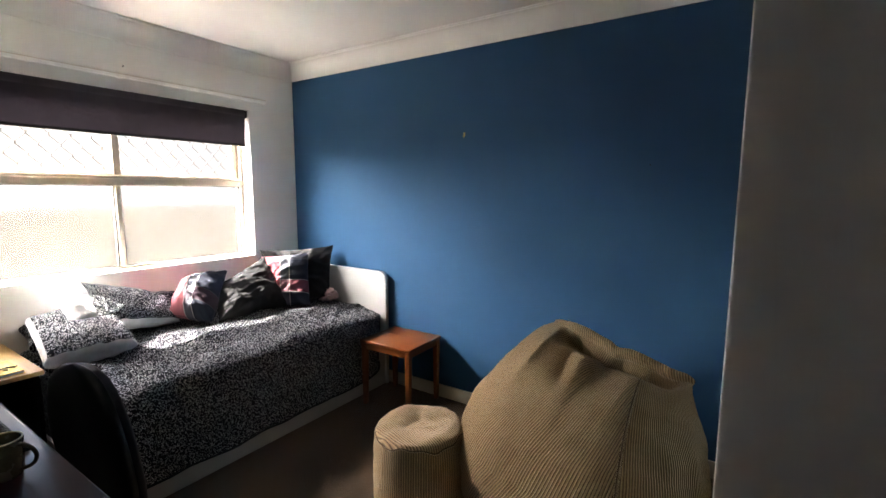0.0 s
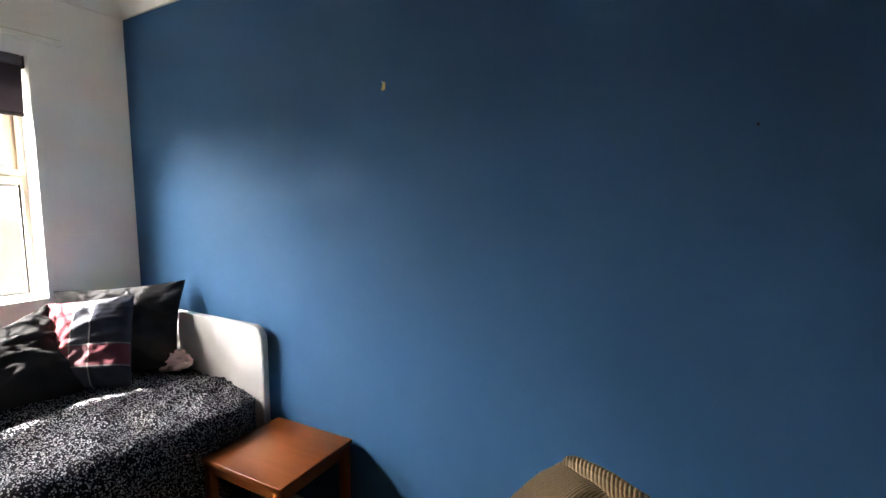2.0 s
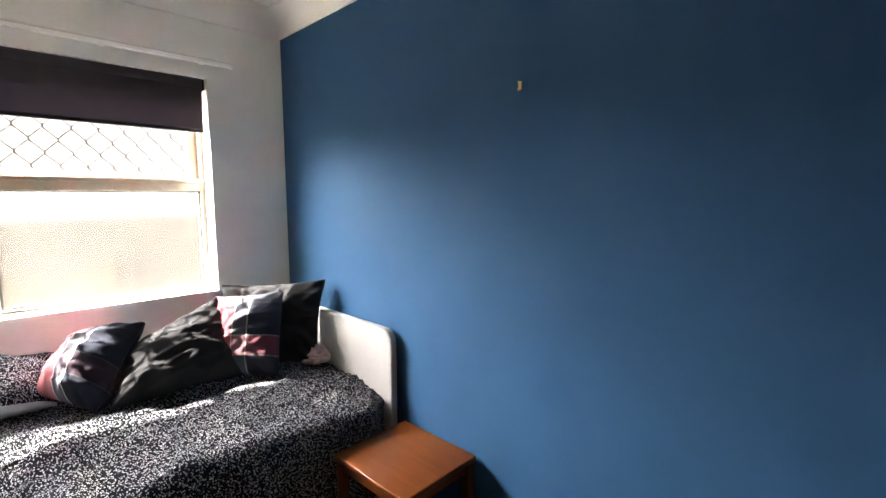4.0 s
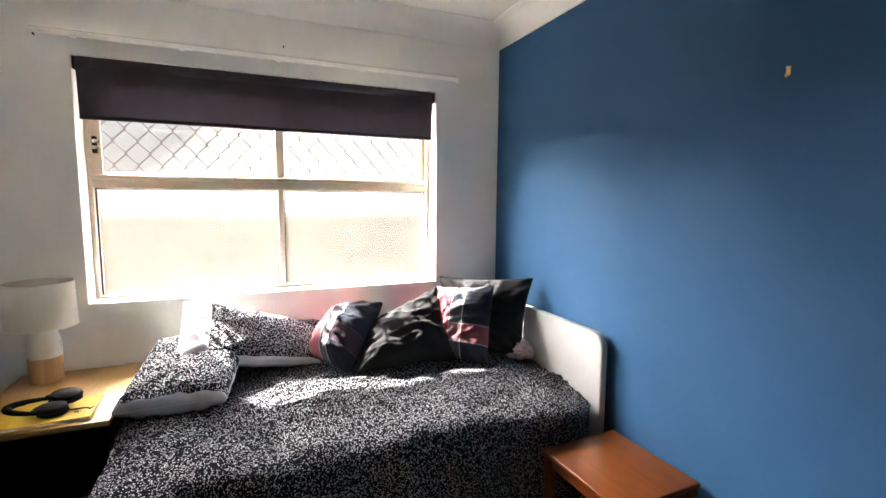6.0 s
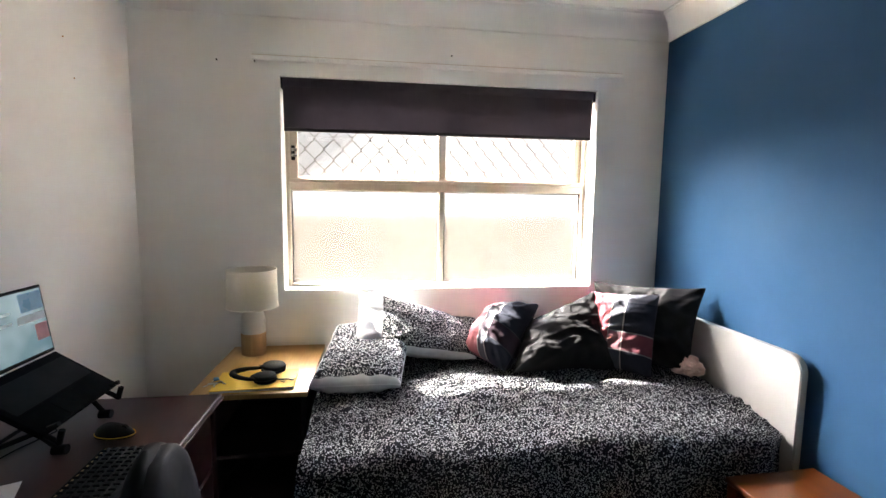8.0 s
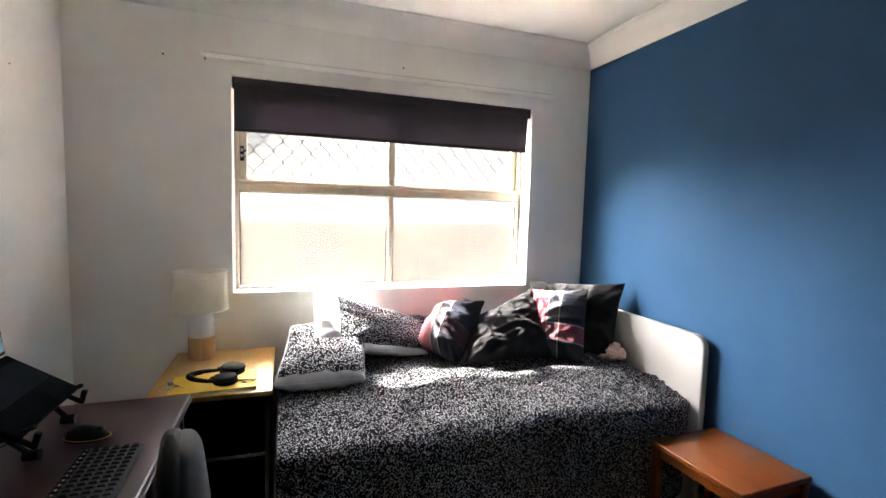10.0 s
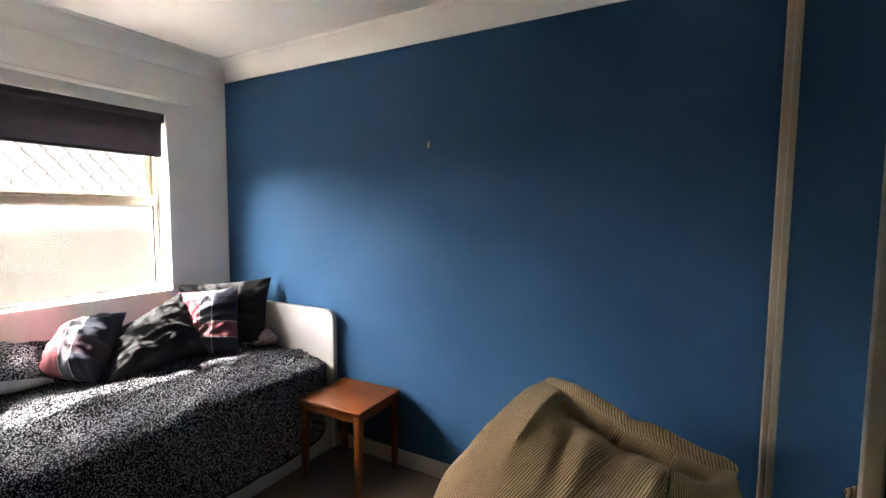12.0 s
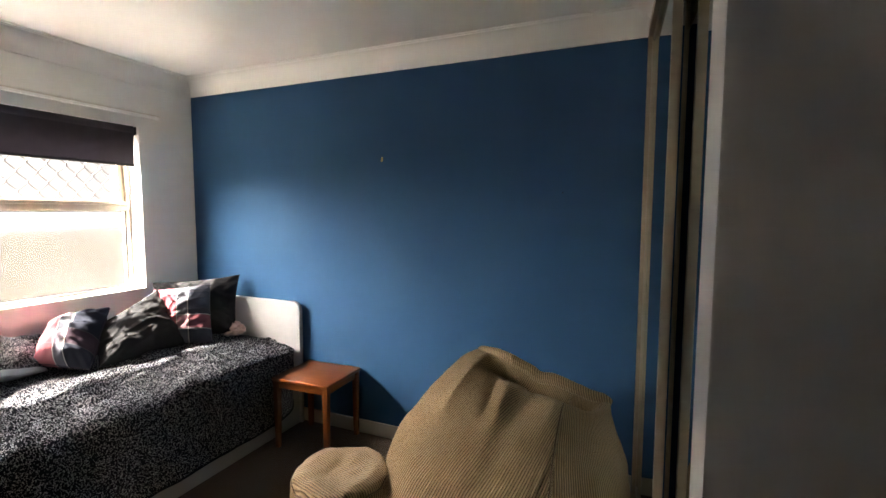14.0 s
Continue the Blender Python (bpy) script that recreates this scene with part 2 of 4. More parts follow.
CERAMIC = plain("white_glazed_ceramic", (0.78, 0.77, 0.74), 0.3, 0, 0.02)
SHADE = shade_mat()
MIRROR = Mat("mirror_silver", 0.008, 1.0, (0.66, 0.76, 0.75)).m
GOLD = plain("satin_champagne_stile", (0.50, 0.40, 0.29), 0.36, 0.6, 0.05)
BLACKPL = plain("black_plastic", (0.007, 0.007, 0.008), 0.6, spec=0.12)
DARKGREY = plain("dark_grey_plastic", (0.011, 0.0115, 0.012), 0.6, spec=0.12)
DECK = plain("matt_black_deck", (0.006, 0.0065, 0.007), 0.85, spec=0.04)
SHELLGREY = plain("grey_chair_shell", (0.026, 0.028, 0.034), 0.6, spec=0.15)
GREYCLOTH = cloth("charcoal_chair_mesh", (0.035, 0.036, 0.040), weave=500)
VINYL = plain("black_vinyl", (0.006, 0.006, 0.007), 0.6, 0, 0.2, 18, 0.3, 0.15)
YELLOW = plain("yellow_card", (0.72, 0.43, 0.03), 0.55, 0, 0.05, 12)
PAPER = plain("white_paper", (0.80, 0.80, 0.80), 0.8, 0, 0.03)
STEEL = plain("nickel_steel", (0.55, 0.54, 0.52), 0.3, 1.0)
BRASS = plain("brass_hook", (0.60, 0.42, 0.16), 0.35, 1.0)
BLUETAG = plain("blue_plastic_tag", (0.05, 0.22, 0.45), 0.5)
MUGMAT = plain("dark_olive_glaze", (0.060, 0.052, 0.034), 0.25, 0, 0.3)
MUGRIM = plain("tan_glaze_rim", (0.36, 0.25, 0.10), 0.3)
SCREEN = Mat("laptop_screen", 0.2)
SCREEN.color(SCREEN.mix(SCREEN.ramp(SCREEN.noise(5, 2), [(0.4, (0, 0, 0)), (0.6, (1, 1, 1))]), (0.10, 0.17, 0.20), (0.22, 0.30, 0.33)))
SCREEN.link(SCREEN.b.inputs["Base Color"].links[0].from_socket, SCREEN.b.inputs["Emission Color"])
SCREEN.b.inputs["Emission Strength"].default_value = GLOW
SCREEN = SCREEN.m
# outside walls: base colours darkened to hold back glare through the panes
FENCE = paint("dimmed_cream_render", (0.043, 0.035, 0.024), 0.9, 0.1, 60, 0.4)
FENCEDARK = paint("dimmed_tan_render", (0.026, 0.022, 0.015), 0.9, 0.1, 60, 0.4)
PAVE = paint("pale_concrete", (0.50, 0.475, 0.43), 0.9, 0.12, 80, 0.4)
GROUND = paint("dry_earth", (0.30, 0.26, 0.19), 0.95, 0.2, 30, 0.5)
# render darkened far below white so the mesh shows against it
EAVE = paint("dimmed_white_render", (0.18, 0.177, 0.172), 0.8)


# ---- mesh helpers ----
def mesh_of(bm, name, material, smooth=True, angle=35):
    bmesh.ops.recalc_face_normals(bm, faces=bm.faces)
    me = bpy.data.meshes.new(name)
    bm.to_mesh(me)
    bm.free()
    me.materials.append(material)
    if smooth:
        me.shade_smooth()
        me.set_sharp_from_angle(angle=radians(angle))
    return me


def part(name, bm, material, parent=None, label="", smooth=True, angle=35):
    ob = new(name, mesh_of(bm, name, material, smooth, angle))
    if parent:
        ob.parent = parent
    return tagged(ob, label)


def thing(name, m, label, category, group="", kind=""):
    ob = new(name)
    ob.empty_display_size = 0.05
    ob.matrix_world = m
    return tagged(ob, label, category, group, kind)


def add_box(bm, lo, hi, bevel=0.0, seg=2, m=None):
    v = [bm.verts.new((x, y, z)) for x in (lo[0], hi[0]) for y in (lo[1], hi[1]) for z in (lo[2], hi[2])]
    fs = [bm.faces.new([v[i] for i in f]) for f in ((0, 1, 3, 2), (4, 6, 7, 5), (0, 4, 5, 1), (2, 3, 7, 6), (0, 2, 6, 4), (1, 5, 7, 3))]
    if bevel:
        es = list({e for f in fs for e in f.edges})
        r = bmesh.ops.bevel(bm, geom=es, offset=bevel, segments=seg, profile=0.5, affect="EDGES")
        v = list({x for f in r["faces"] for x in f.verts} | {x for x in v if x.is_valid})
    if m is not None:
        bmesh.ops.transform(bm, matrix=m, verts=[x for x in v if x.is_valid])
    return bm


def box(lo, hi, bevel=0.0, seg=2, m=None):
    return add_box(bmesh.new(), lo, hi, bevel, seg, m)


def add_lathe(bm, profile, n=40, m=None):
    """Turned shape from (radius, height) pairs."""
    rings = []
    for r, z in profile:
        if r < 1e-5:
            rings.append([bm.verts.new((0, 0, z))])
        else:
            rings.append([bm.verts.new((r * math.cos(2 * math.pi * i / n), r * math.sin(2 * math.pi * i / n), z)) for i in range(n)])
    for a, b in zip(rings, rings[1:]):
        for i in range(n):
            j = (i + 1) % n
            q = [a[i % len(a)], a[j % len(a)], b[j % len(b)], b[i % len(b)]]
            q = [x for k, x in enumerate(q) if x not in q[:k]]
            if len(q) > 2:
                bm.faces.new(q)
    if m is not None:
        bmesh.ops.transform(bm, matrix=m, verts=[x for r in rings for x in r])
    return bm


def lathe(profile, n=40, m=None):
    return add_lathe(bmesh.new(), profile, n, m)


def add_tube(bm, pts, r, n=8, cap=True):
    pts = [Vector(p) for p in pts]
    rings = []
    up = Vector((0.13, 0.21, 1)).normalized()
    for i, p in enumerate(pts):
        d = (pts[min(i + 1, len(pts) - 1)] - pts[max(i - 1, 0)]).normalized()
        a = d.cross(up)
        if a.length < 1e-3:
            a = d.cross(Vector((1, 0, 0)))
        a.normalize()
        b = d.cross(a)
        rr = r[i] if isinstance(r, (list, tuple)) else r
        rings.append([bm.verts.new(p + rr * (a * math.cos(2 * math.pi * k / n) + b * math.sin(2 * math.pi * k / n))) for k in range(n)])
    for a, b in zip(rings, rings[1:]):
        for k in range(n):
            bm.faces.new((a[k], a[(k + 1) % n], b[(k + 1) % n], b[k]))
    if cap:
        bm.faces.new(rings[0][::-1]), bm.faces.new(rings[-1])
    return bm


def tube(pts, r, n=8):
    return add_tube(bmesh.new(), pts, r, n)


def grid(nu, nv, fn, uvfn=None, close_u=False):
    """A sheet of points fn(u, v), u and v from 0 to 1, with UVs."""
    bm = bmesh.new()
    uvl = bm.loops.layers.uv.new("UVMap")
    cols = nu if close_u else nu + 1
    vs = [[bm.verts.new(fn(i / nu, j / nv)) for j in range(nv + 1)] for i in range(cols)]
    for i in range(nu):
        for j in range(nv):
            k = (i + 1) % cols
            f = bm.faces.new((vs[i][j], vs[k][j], vs[k][j + 1], vs[i][j + 1]))
            if uvfn:
                for lp, (a, b) in zip(f.loops, ((i, j), (i + 1, j), (i + 1, j + 1), (i, j + 1))):
                    lp[uvl].uv = uvfn(a / nu, b / nv)
    return bm


def wobble(p, scale, amount, seed=0.0):
    return amount * noise.fractal(Vector(p) * scale + Vector((seed, seed * 0.7, -seed)), 0.8, 2.1, 4)


def smooth_step(a, b, x):
    t = min(1, max(0, (x - a) / (b - a)))
    return t * t * (3 - 2 * t)


# ---- setting ----
XW, YN, YS, XE = -2.60, 2.74, -0.135, 1.32   # window wall, blue wall, desk wall, back of the wardrobe
ZC, COVE = 2.48, 0.12
OY0, OY1, OZ0, OZ1 = 0.58, 2.325, 0.950, 2.074   # window opening
TH = 0.20


def structure(name, bm, material, label, category, parent=None, smooth=False):
    ob = part(name, bm, material, parent, "", smooth)
    return tagged(ob, label, category, kind="structure")


structure("floor", box((XW - TH, YS - TH, -0.12), (3.4, YN + TH, 0.0)), CARPET, "brown cut-pile carpet across the bedroom floor", "floor")
structure("ceiling", box((XW - TH, YS - TH, ZC), (3.4, YN + TH, ZC + 0.15)), CEIL, "white painted plasterboard ceiling of the bedroom", "ceiling")
b = bmesh.new()
add_box(b, (XW - TH, YS - TH, 0), (XW, OY0, ZC))
add_box(b, (XW - TH, OY1, 0), (XW, YN + TH, ZC))
add_box(b, (XW - TH, OY0, 0), (XW, OY1, OZ0))
add_box(b, (XW - TH, OY0, OZ1), (XW, OY1, ZC))
structure("wall_west", b, WHITE, "white painted wall with the deep window opening", "wall")
structure("wall_north", box((XW, YN, 0), (3.4, YN + TH, ZC)), BLUE, "deep blue painted feature wall behind the bed end", "wall")
structure("wall_south", box((XW, YS - TH, 0), (0.05, YS, ZC)), WHITE, "white painted wall behind the desk", "wall")
structure("wall_entry_side", box((0.05, YS - TH, 0), (3.4, YS, ZC)), HALL, "plain unseen wall along the entry recess, darkened to cut bounce light", "wall")
structure("wall_wardrobe_back", box((XE, 0.67, 0), (XE + 0.1, YN, ZC)), WHITE, "plain white wall at the back of the wardrobe", "wall")
structure("wall_entry_end", box((3.2, YS, 0), (3.4, YN, ZC)), HALL, "plain unseen wall closing the entry recess, darkened to cut bounce light", "wall")
# the nib wall beside the wardrobe, with a softened plaster corner
b = box((0.662, 0.615, 0), (XE + 0.1, 0.70, ZC), 0.004, 2)
structure("wall_nib", b, WHITE, "white plastered nib wall at the end of the wardrobe", "wall", smooth=True)
structure("bulkhead", box((0.660, 0.70, 2.394), (0.80, YN, ZC)), WHITE, "white strip of wall above the wardrobe doors", "wall")


def cove_strip(a, b2, inward):
    """Coved cornice along a wall from a to b2; inward points into the room."""
    bm = bmesh.new()
    prof = [(0.0, 2.36), (0.012, 2.36), (0.014, 2.372)]
    for i in range(9):
        t = i / 8 * math.pi / 2
        prof.append((0.014 + (COVE - 0.026) * (1 - math.cos(t)), 2.372 + (ZC - 2.386) * math.sin(t)))
    prof += [(COVE - 0.010, ZC - 0.010), (COVE, ZC - 0.008), (COVE, ZC + 0.01), (0.0, ZC + 0.01)]
    rows = []
    for base in (Vector(a), Vector(b2)):
        rows.append([bm.verts.new((base.x + inward[0] * d, base.y + inward[1] * d, z)) for d, z in prof])
    for i in range(len(prof)):
        j = (i + 1) % len(prof)
        bm.faces.new((rows[0][i], rows[0][j], rows[1][j], rows[1][i]))
    bm.faces.new(rows[0][::-1]), bm.faces.new(rows[1])
    return bm


for name, a, c, inward in (("cornice_west", (XW, YS), (XW, YN), (1, 0)), ("cornice_north", (XW, YN), (0.660, YN), (0, -1)),
                           ("cornice_south", (XW, YS), (0.05, YS), (0, 1)), ("cornice_east", (0.660, 0.615), (0.660, YN), (-1, 0))):
    tagged(part(name, cove_strip((*a, 0), (*c, 0), inward), CEIL, None, "", True, 50),
           "white coved plaster cornice under the ceiling", "cornice", kind="structure")

b = box((XW, YN - 0.014, 0), (0.615, YN, 0.092), 0.004, 2)
structure("baseboard_north", b, SKIRT, "narrow cream painted skirting board along the blue wall", "skirting board", smooth=True)
b = box((XW, YS, 0), (0.05, YS + 0.014, 0.092), 0.004, 2)
structure("baseboard_south", b, SKIRT, "narrow cream painted skirting board along the white wall", "skirting board", smooth=True)

# ---- window ----
win = tagged(new("window_1"), "champagne aluminium window with obscured lower panes and sliding upper panes", "window", kind="structure")
win.location = (-2.765, 0, 0)
FX0, FX1 = -0.035, 0.045


def bar(name, y0, y1, z0, z1, x0=FX0, x1=FX1, mat=ALU, parent=win, bevel=0.004, label=""):
    return part(name, box((x0, y0, z0), (x1, y1, z1), bevel, 2), mat, parent, label)


ZT0, ZT1, YM = 1.492, 1.556, 1.449
bar("frame_jamb", OY0, OY0 + 0.020, OZ0, OZ1)
bar("frame_jamb", OY1 - 0.020, OY1, OZ0, OZ1)
bar("frame_sill", OY0 + 0.02, OY1 - 0.02, OZ0, OZ0 + 0.014)
bar("frame_head", OY0 + 0.02, OY1 - 0.02, OZ1 - 0.03, OZ1)
bar("transom", OY0 + 0.02, OY1 - 0.02, ZT0, ZT1 - 0.022)
bar("transom_track", OY0 + 0.02, OY1 - 0.02, ZT1 - 0.022, ZT1, FX0, FX1 + 0.012)
bar("mullion", YM - 0.015, YM + 0.015, OZ0 + 0.014, ZT0, FX0, FX1 - 0.01)
# lower fixed panes with dark glazing seals
for y0, y1 in ((OY0 + 0.020, YM - 0.018), (YM + 0.018, OY1 - 0.020)):
    pane = part("pane", box((-0.004, y0, OZ0 + 0.014), (0.002, y1, ZT0)), FROST, win, "obscured glass pane", False)
    z0, z1 = OZ0 + 0.014, ZT0
    for lo, hi in (((0.004, y0, z0), (0.016, y0 + 0.006, z1)), ((0.004, y1 - 0.006, z0), (0.016, y1, z1)),
                   ((0.004, y0 + 0.006, z0), (0.016, y1 - 0.006, z0 + 0.006)), ((0.004, y0 + 0.006, z1 - 0.006), (0.016, y1 - 0.006, z1))):
        part("glazing_seal", box(lo, hi, 0.0015, 1), DARKSEAL, pane)
# upper sliding sashes
for y0, y1, off in ((OY0 + 0.02, YM + 0.022, 0.018), (YM - 0.022, OY1 - 0.02, -0.012)):
    sash = part("sash_stile", box((off, y0, ZT1), (off + 0.02, y0 + 0.042, OZ1 - 0.03), 0.003, 2), ALU, win)
    part("sash_stile", box((off, y1 - 0.042, ZT1), (off + 0.02, y1, OZ1 - 0.03), 0.003, 2), ALU, win)
    part("sash_rail", box((off, y0 + 0.042, ZT1), (off + 0.02, y1 - 0.042, ZT1 + 0.012), 0.003, 2), ALU, win)
    part("sash_rail", box((off, y0 + 0.042, OZ1 - 0.07), (off + 0.02, y1 - 0.042, OZ1 - 0.03), 0.003, 2), ALU, win)
    p = part("pane", box((off + 0.008, y0 + 0.042, ZT1 + 0.012), (off + 0.012, y1 - 0.042, OZ1 - 0.07)), CLEAR, win, "clear glass pane", False)
    p.visible_shadow = False
latch = part("sash_latch", box((0.038, OY0 + 0.030, 1.655), (0.058, OY0 + 0.050, 1.735), 0.004, 2), DARKGREY, win, "dark sash latch with steel levers")
part("latch_lever", box((0.058, OY0 + 0.034, 1.672), (0.068, OY0 + 0.062, 1.690), 0.003, 2), STEEL, latch)
part("latch_lever", box((0.058, OY0 + 0.034, 1.702), (0.068, OY0 + 0.062, 1.720), 0.003, 2), STEEL, latch)

# diamond security grille outside the glass
grille = tagged(new("security_grille"), "diamond steel security mesh outside the upper window panes", "security screen", kind="structure")
STEP, AMP, RISE = 0.0525, 0.0245, 0.122
z0, z1 = ZT1 - 0.01, OZ1 - 0.01
count = int((OY1 - OY0) / STEP) + 1


def flat_strand(path, deep, thick):
    """Zigzag strip of flat steel on edge; path in y and z, deep along x."""
    bm = bmesh.new()
    rings = []
    for i, (y, z) in enumerate(path):
        (ya, za), (yb, zb) = path[max(0, i - 1)], path[min(len(path) - 1, i + 1)]
        n = Vector((-(zb - za), yb - ya)).normalized() * thick / 2
        rings.append([bm.verts.new((-2.815 + dx * deep / 2, y + s2 * n.x, z + s2 * n.y)) for dx, s2 in ((-1, -1), (1, -1), (1, 1), (-1, 1))])
    for p, q in zip(rings, rings[1:]):
        for k in range(4):
            bm.faces.new((p[k], p[(k + 1) % 4], q[(k + 1) % 4], q[k]))
    bm.faces.new(rings[0][::-1]), bm.faces.new(rings[-1])
    return bm


for i in range(count):
    y, way = OY0 + 0.012 + i * STEP, 1 if i % 2 else -1
    path, joints = [], []
    for j in range(int((z1 - z0) / (RISE / 2)) + 1):
        z, side = z0 + j * RISE / 2, way * (1 if j % 2 else -1)
        path += [(y + side * AMP, z - 0.007), (y + side * AMP, z + 0.007)]
        if side > 0 and i < count - 1:
            joints.append(z)
    strand = part("strand", flat_strand(path, 0.009, 0.0055), MESH, grille, "", False)
    for z in joints:
        part("clip", box((-2.8235, y + AMP - 0.003, z - 0.0115), (-2.8065, y + STEP - AMP + 0.003, z + 0.0115)), MESH, strand, "", False)

# roller blind
blind = thing("roller_blind", pose(-2.640, 0, 0), "charcoal fabric roller blind drawn partly down the window", "blind")


def blind_sheet(u, v):
    y = 0.590 + u * (2.308 - 0.590)
    z = 1.815 + v * (2.060 - 1.815)
    return (0.004 * math.sin(u * 3.1) + 0.012 * v, y, z + 0.004 * (u - 0.5))


b = grid(40, 8, blind_sheet, lambda u, v: (u, v))
bmesh.ops.solidify(b, geom=b.faces[:], thickness=0.0016)
part("fabric", b, BLIND, blind)
part("bottom_bar", box((-0.006, 0.590, 1.800), (0.007, 2.308, 1.819), 0.004, 2), BLIND, blind)
part("roller_tube", tube([(-0.004, 0.592, 2.052), (-0.004, 2.306, 2.052)], 0.029, 18), BLIND, blind)
for y in (0.583, 2.306):
    part("bracket", box((-0.012, y, 2.015), (0.030, y + 0.010, 2.070), 0.002, 1), DARKGREY, blind)

# white curtain track above the window
rail = thing("curtain_track", pose(XW, 0, -0.019), "white painted metal curtain track above the window", "curtain track")
part("rail", box((0.026, 0.46, 2.158), (0.056, 2.44, 2.186), 0.006, 3), GLOSS, rail)
part("rail_lip", box((0.055, 0.462, 2.166), (0.064, 2.438, 2.174), 0.003, 2), GLOSS, rail)
part("groove", box((0.055, 0.462, 2.1755), (0.0575, 2.438, 2.178)), ALU, rail, "narrow dull runner slot")
for y in (0.60, 1.02, 1.45, 1.88, 2.30):
    part("bracket", box((0.0, y - 0.012, 2.158), (0.024, y + 0.012, 2.176), 0.003, 1), GLOSS, rail)
part("end_cap", box((0.018, 0.450, 2.154), (0.044, 0.462, 2.188), 0.004, 2), GLOSS, rail)
part("end_cap", box((0.018, 2.438, 2.154), (0.044, 2.450, 2.188), 0.004, 2), GLOSS, rail)

# ---- outside ----
structure("ground", box((-400, -400, -0.9), (XW - TH - 0.9, 400, -0.45)), GROUND, "dry bare ground reaching away from the house", "ground")
structure("pavement", box((-6.2, -8, -0.46), (XW - TH, 10, -0.40)), PAVE, "pale concrete path beside the house", "path")
fence = thing("boundary_wall", pose(-5.6, 0, -0.4), "cream rendered boundary wall beyond the window, darkened against glare", "wall")
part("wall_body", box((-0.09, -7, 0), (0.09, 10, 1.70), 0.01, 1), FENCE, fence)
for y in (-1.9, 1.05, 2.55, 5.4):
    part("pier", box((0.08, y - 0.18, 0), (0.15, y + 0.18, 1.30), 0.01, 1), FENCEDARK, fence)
# house wall added to screen the bright sky behind the mesh
house = thing("neighbour_house", pose(-10.5, 0, -0.45), "neighbouring house wall added to dim the sky, its pale render darkened", "house")
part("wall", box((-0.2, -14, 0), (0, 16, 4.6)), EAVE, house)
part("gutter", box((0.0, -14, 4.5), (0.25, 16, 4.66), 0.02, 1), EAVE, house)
structure("outer_wall", box((XW - TH - 0.02, -3, -0.45), (XW - TH - 0.002, OY0 - 0.05, 2.42)), FENCE, "cream rendered outside face of the house, darkened like the boundary wall", "wall")

# ---- wardrobe with sliding mirror doors ----
WR = pose(0.631, 2.70, 0, 0, 0, 2.5)   # doors hang very slightly out of line with the room


def mirror_door(m, width, label):
    d = thing("sliding_mirror_door", m, label, "wardrobe door", "mirrored wardrobe doors")
    z0, z1 = 0.035, 2.345
    part("stile", box((0, -0.024, z0), (0.028, 0, z1), 0.003, 2), GOLD, d)
    part("stile", box((0, -width, z0), (0.028, -width + 0.024, z1), 0.003, 2), GOLD, d)
    part("rail", box((0.002, -width + 0.024, z0), (0.026, -0.024, z0 + 0.045), 0.003, 2), GOLD, d)
    part("rail", box((0.002, -width + 0.024, z1 - 0.03), (0.026, -0.024, z1), 0.003, 2), GOLD, d)
    part("mirror", box((0.006, -width + 0.024, z0 + 0.045), (0.011, -0.024, z1 - 0.03)), MIRROR, d, "silvered mirror glass", False)
    for z in (2.27, 0.12):
        part("screw", lathe([(0, 0), (0.005, 0), (0.004, 0.002), (0, 0.0025)], 10, pose(0.014, -width - 0.0002, z, 90)), BRASS, d)
    return d


mirror_door(WR @ pose(0.005, -0.012, 0), 0.935, "full-height mirrored sliding door in the front track")
mirror_door(WR @ pose(0.047, -0.86, 0), 1.10, "full-height mirrored sliding door in the rear track")
chan = thing("door_channel", WR, "champagne aluminium wall channel beside the mirror doors", "door channel")
part("channel", box((-0.012, 0.004, 0), (0.085, 0.036, 2.36), 0.002, 1), GOLD, chan)
part("bead", box((-0.011, 0.000, 0), (-0.007, 0.004, 2.36), 0.0015, 1), GOLD, chan)
part("bead", box((-0.003, 0.000, 0), (0.001, 0.004, 2.36), 0.0015, 1), GOLD, chan)
trk = thing("door_track", WR, "champagne aluminium head and floor tracks of the wardrobe", "door track")
part("head_track", box((-0.012, -1.97, 2.352), (0.090, 0.03, 2.392), 0.002, 1), GOLD, trk)
part("head_lip", box((-0.014, -1.97, 2.335), (-0.010, 0.004, 2.354), 0.001, 1), GOLD, trk)
part("floor_track", box((-0.012, -1.97, 0.0), (0.090, 0.004, 0.012), 0.002, 1), GOLD, trk)

# ---- bed ----
BX1, BY0, BY1 = -1.56, 0.80, 2.665
bed = thing("single_bed", pose(0, 0, 0), "white laminate single bed with a rounded end panel", "bed")


def rounded_panel(w, h, r, t, n=8):
    """Upright panel in the y-less plane: x across, z up, top corners rounded."""
    bm = bmesh.new()
    out = [(0, 0)]
    out += [(w, 0)]
    out += [(w - r + r * math.cos(a), h - r + r * math.sin(a)) for a in [math.pi / 2 * i / n for i in range(n + 1)]]
    out += [(r - r * math.sin(a), h - r + r * math.cos(a)) for a in [math.pi / 2 * i / n for i in range(n + 1)]]
    f = bm.faces.new([bm.verts.new((x, 0, z)) for x, z in out])
    g = bmesh.ops.extrude_face_region(bm, geom=[f])
    bmesh.ops.translate(bm, verts=[v for v in g["geom"] if isinstance(v, bmesh.types.BMVert)], vec=(0, t, 0))
    bmesh.ops.bevel(bm, geom=[e for e in bm.edges if abs(e.verts[0].co.y - e.verts[1].co.y) < 1e-6], offset=0.004, segments=2, affect="EDGES")
    return bm


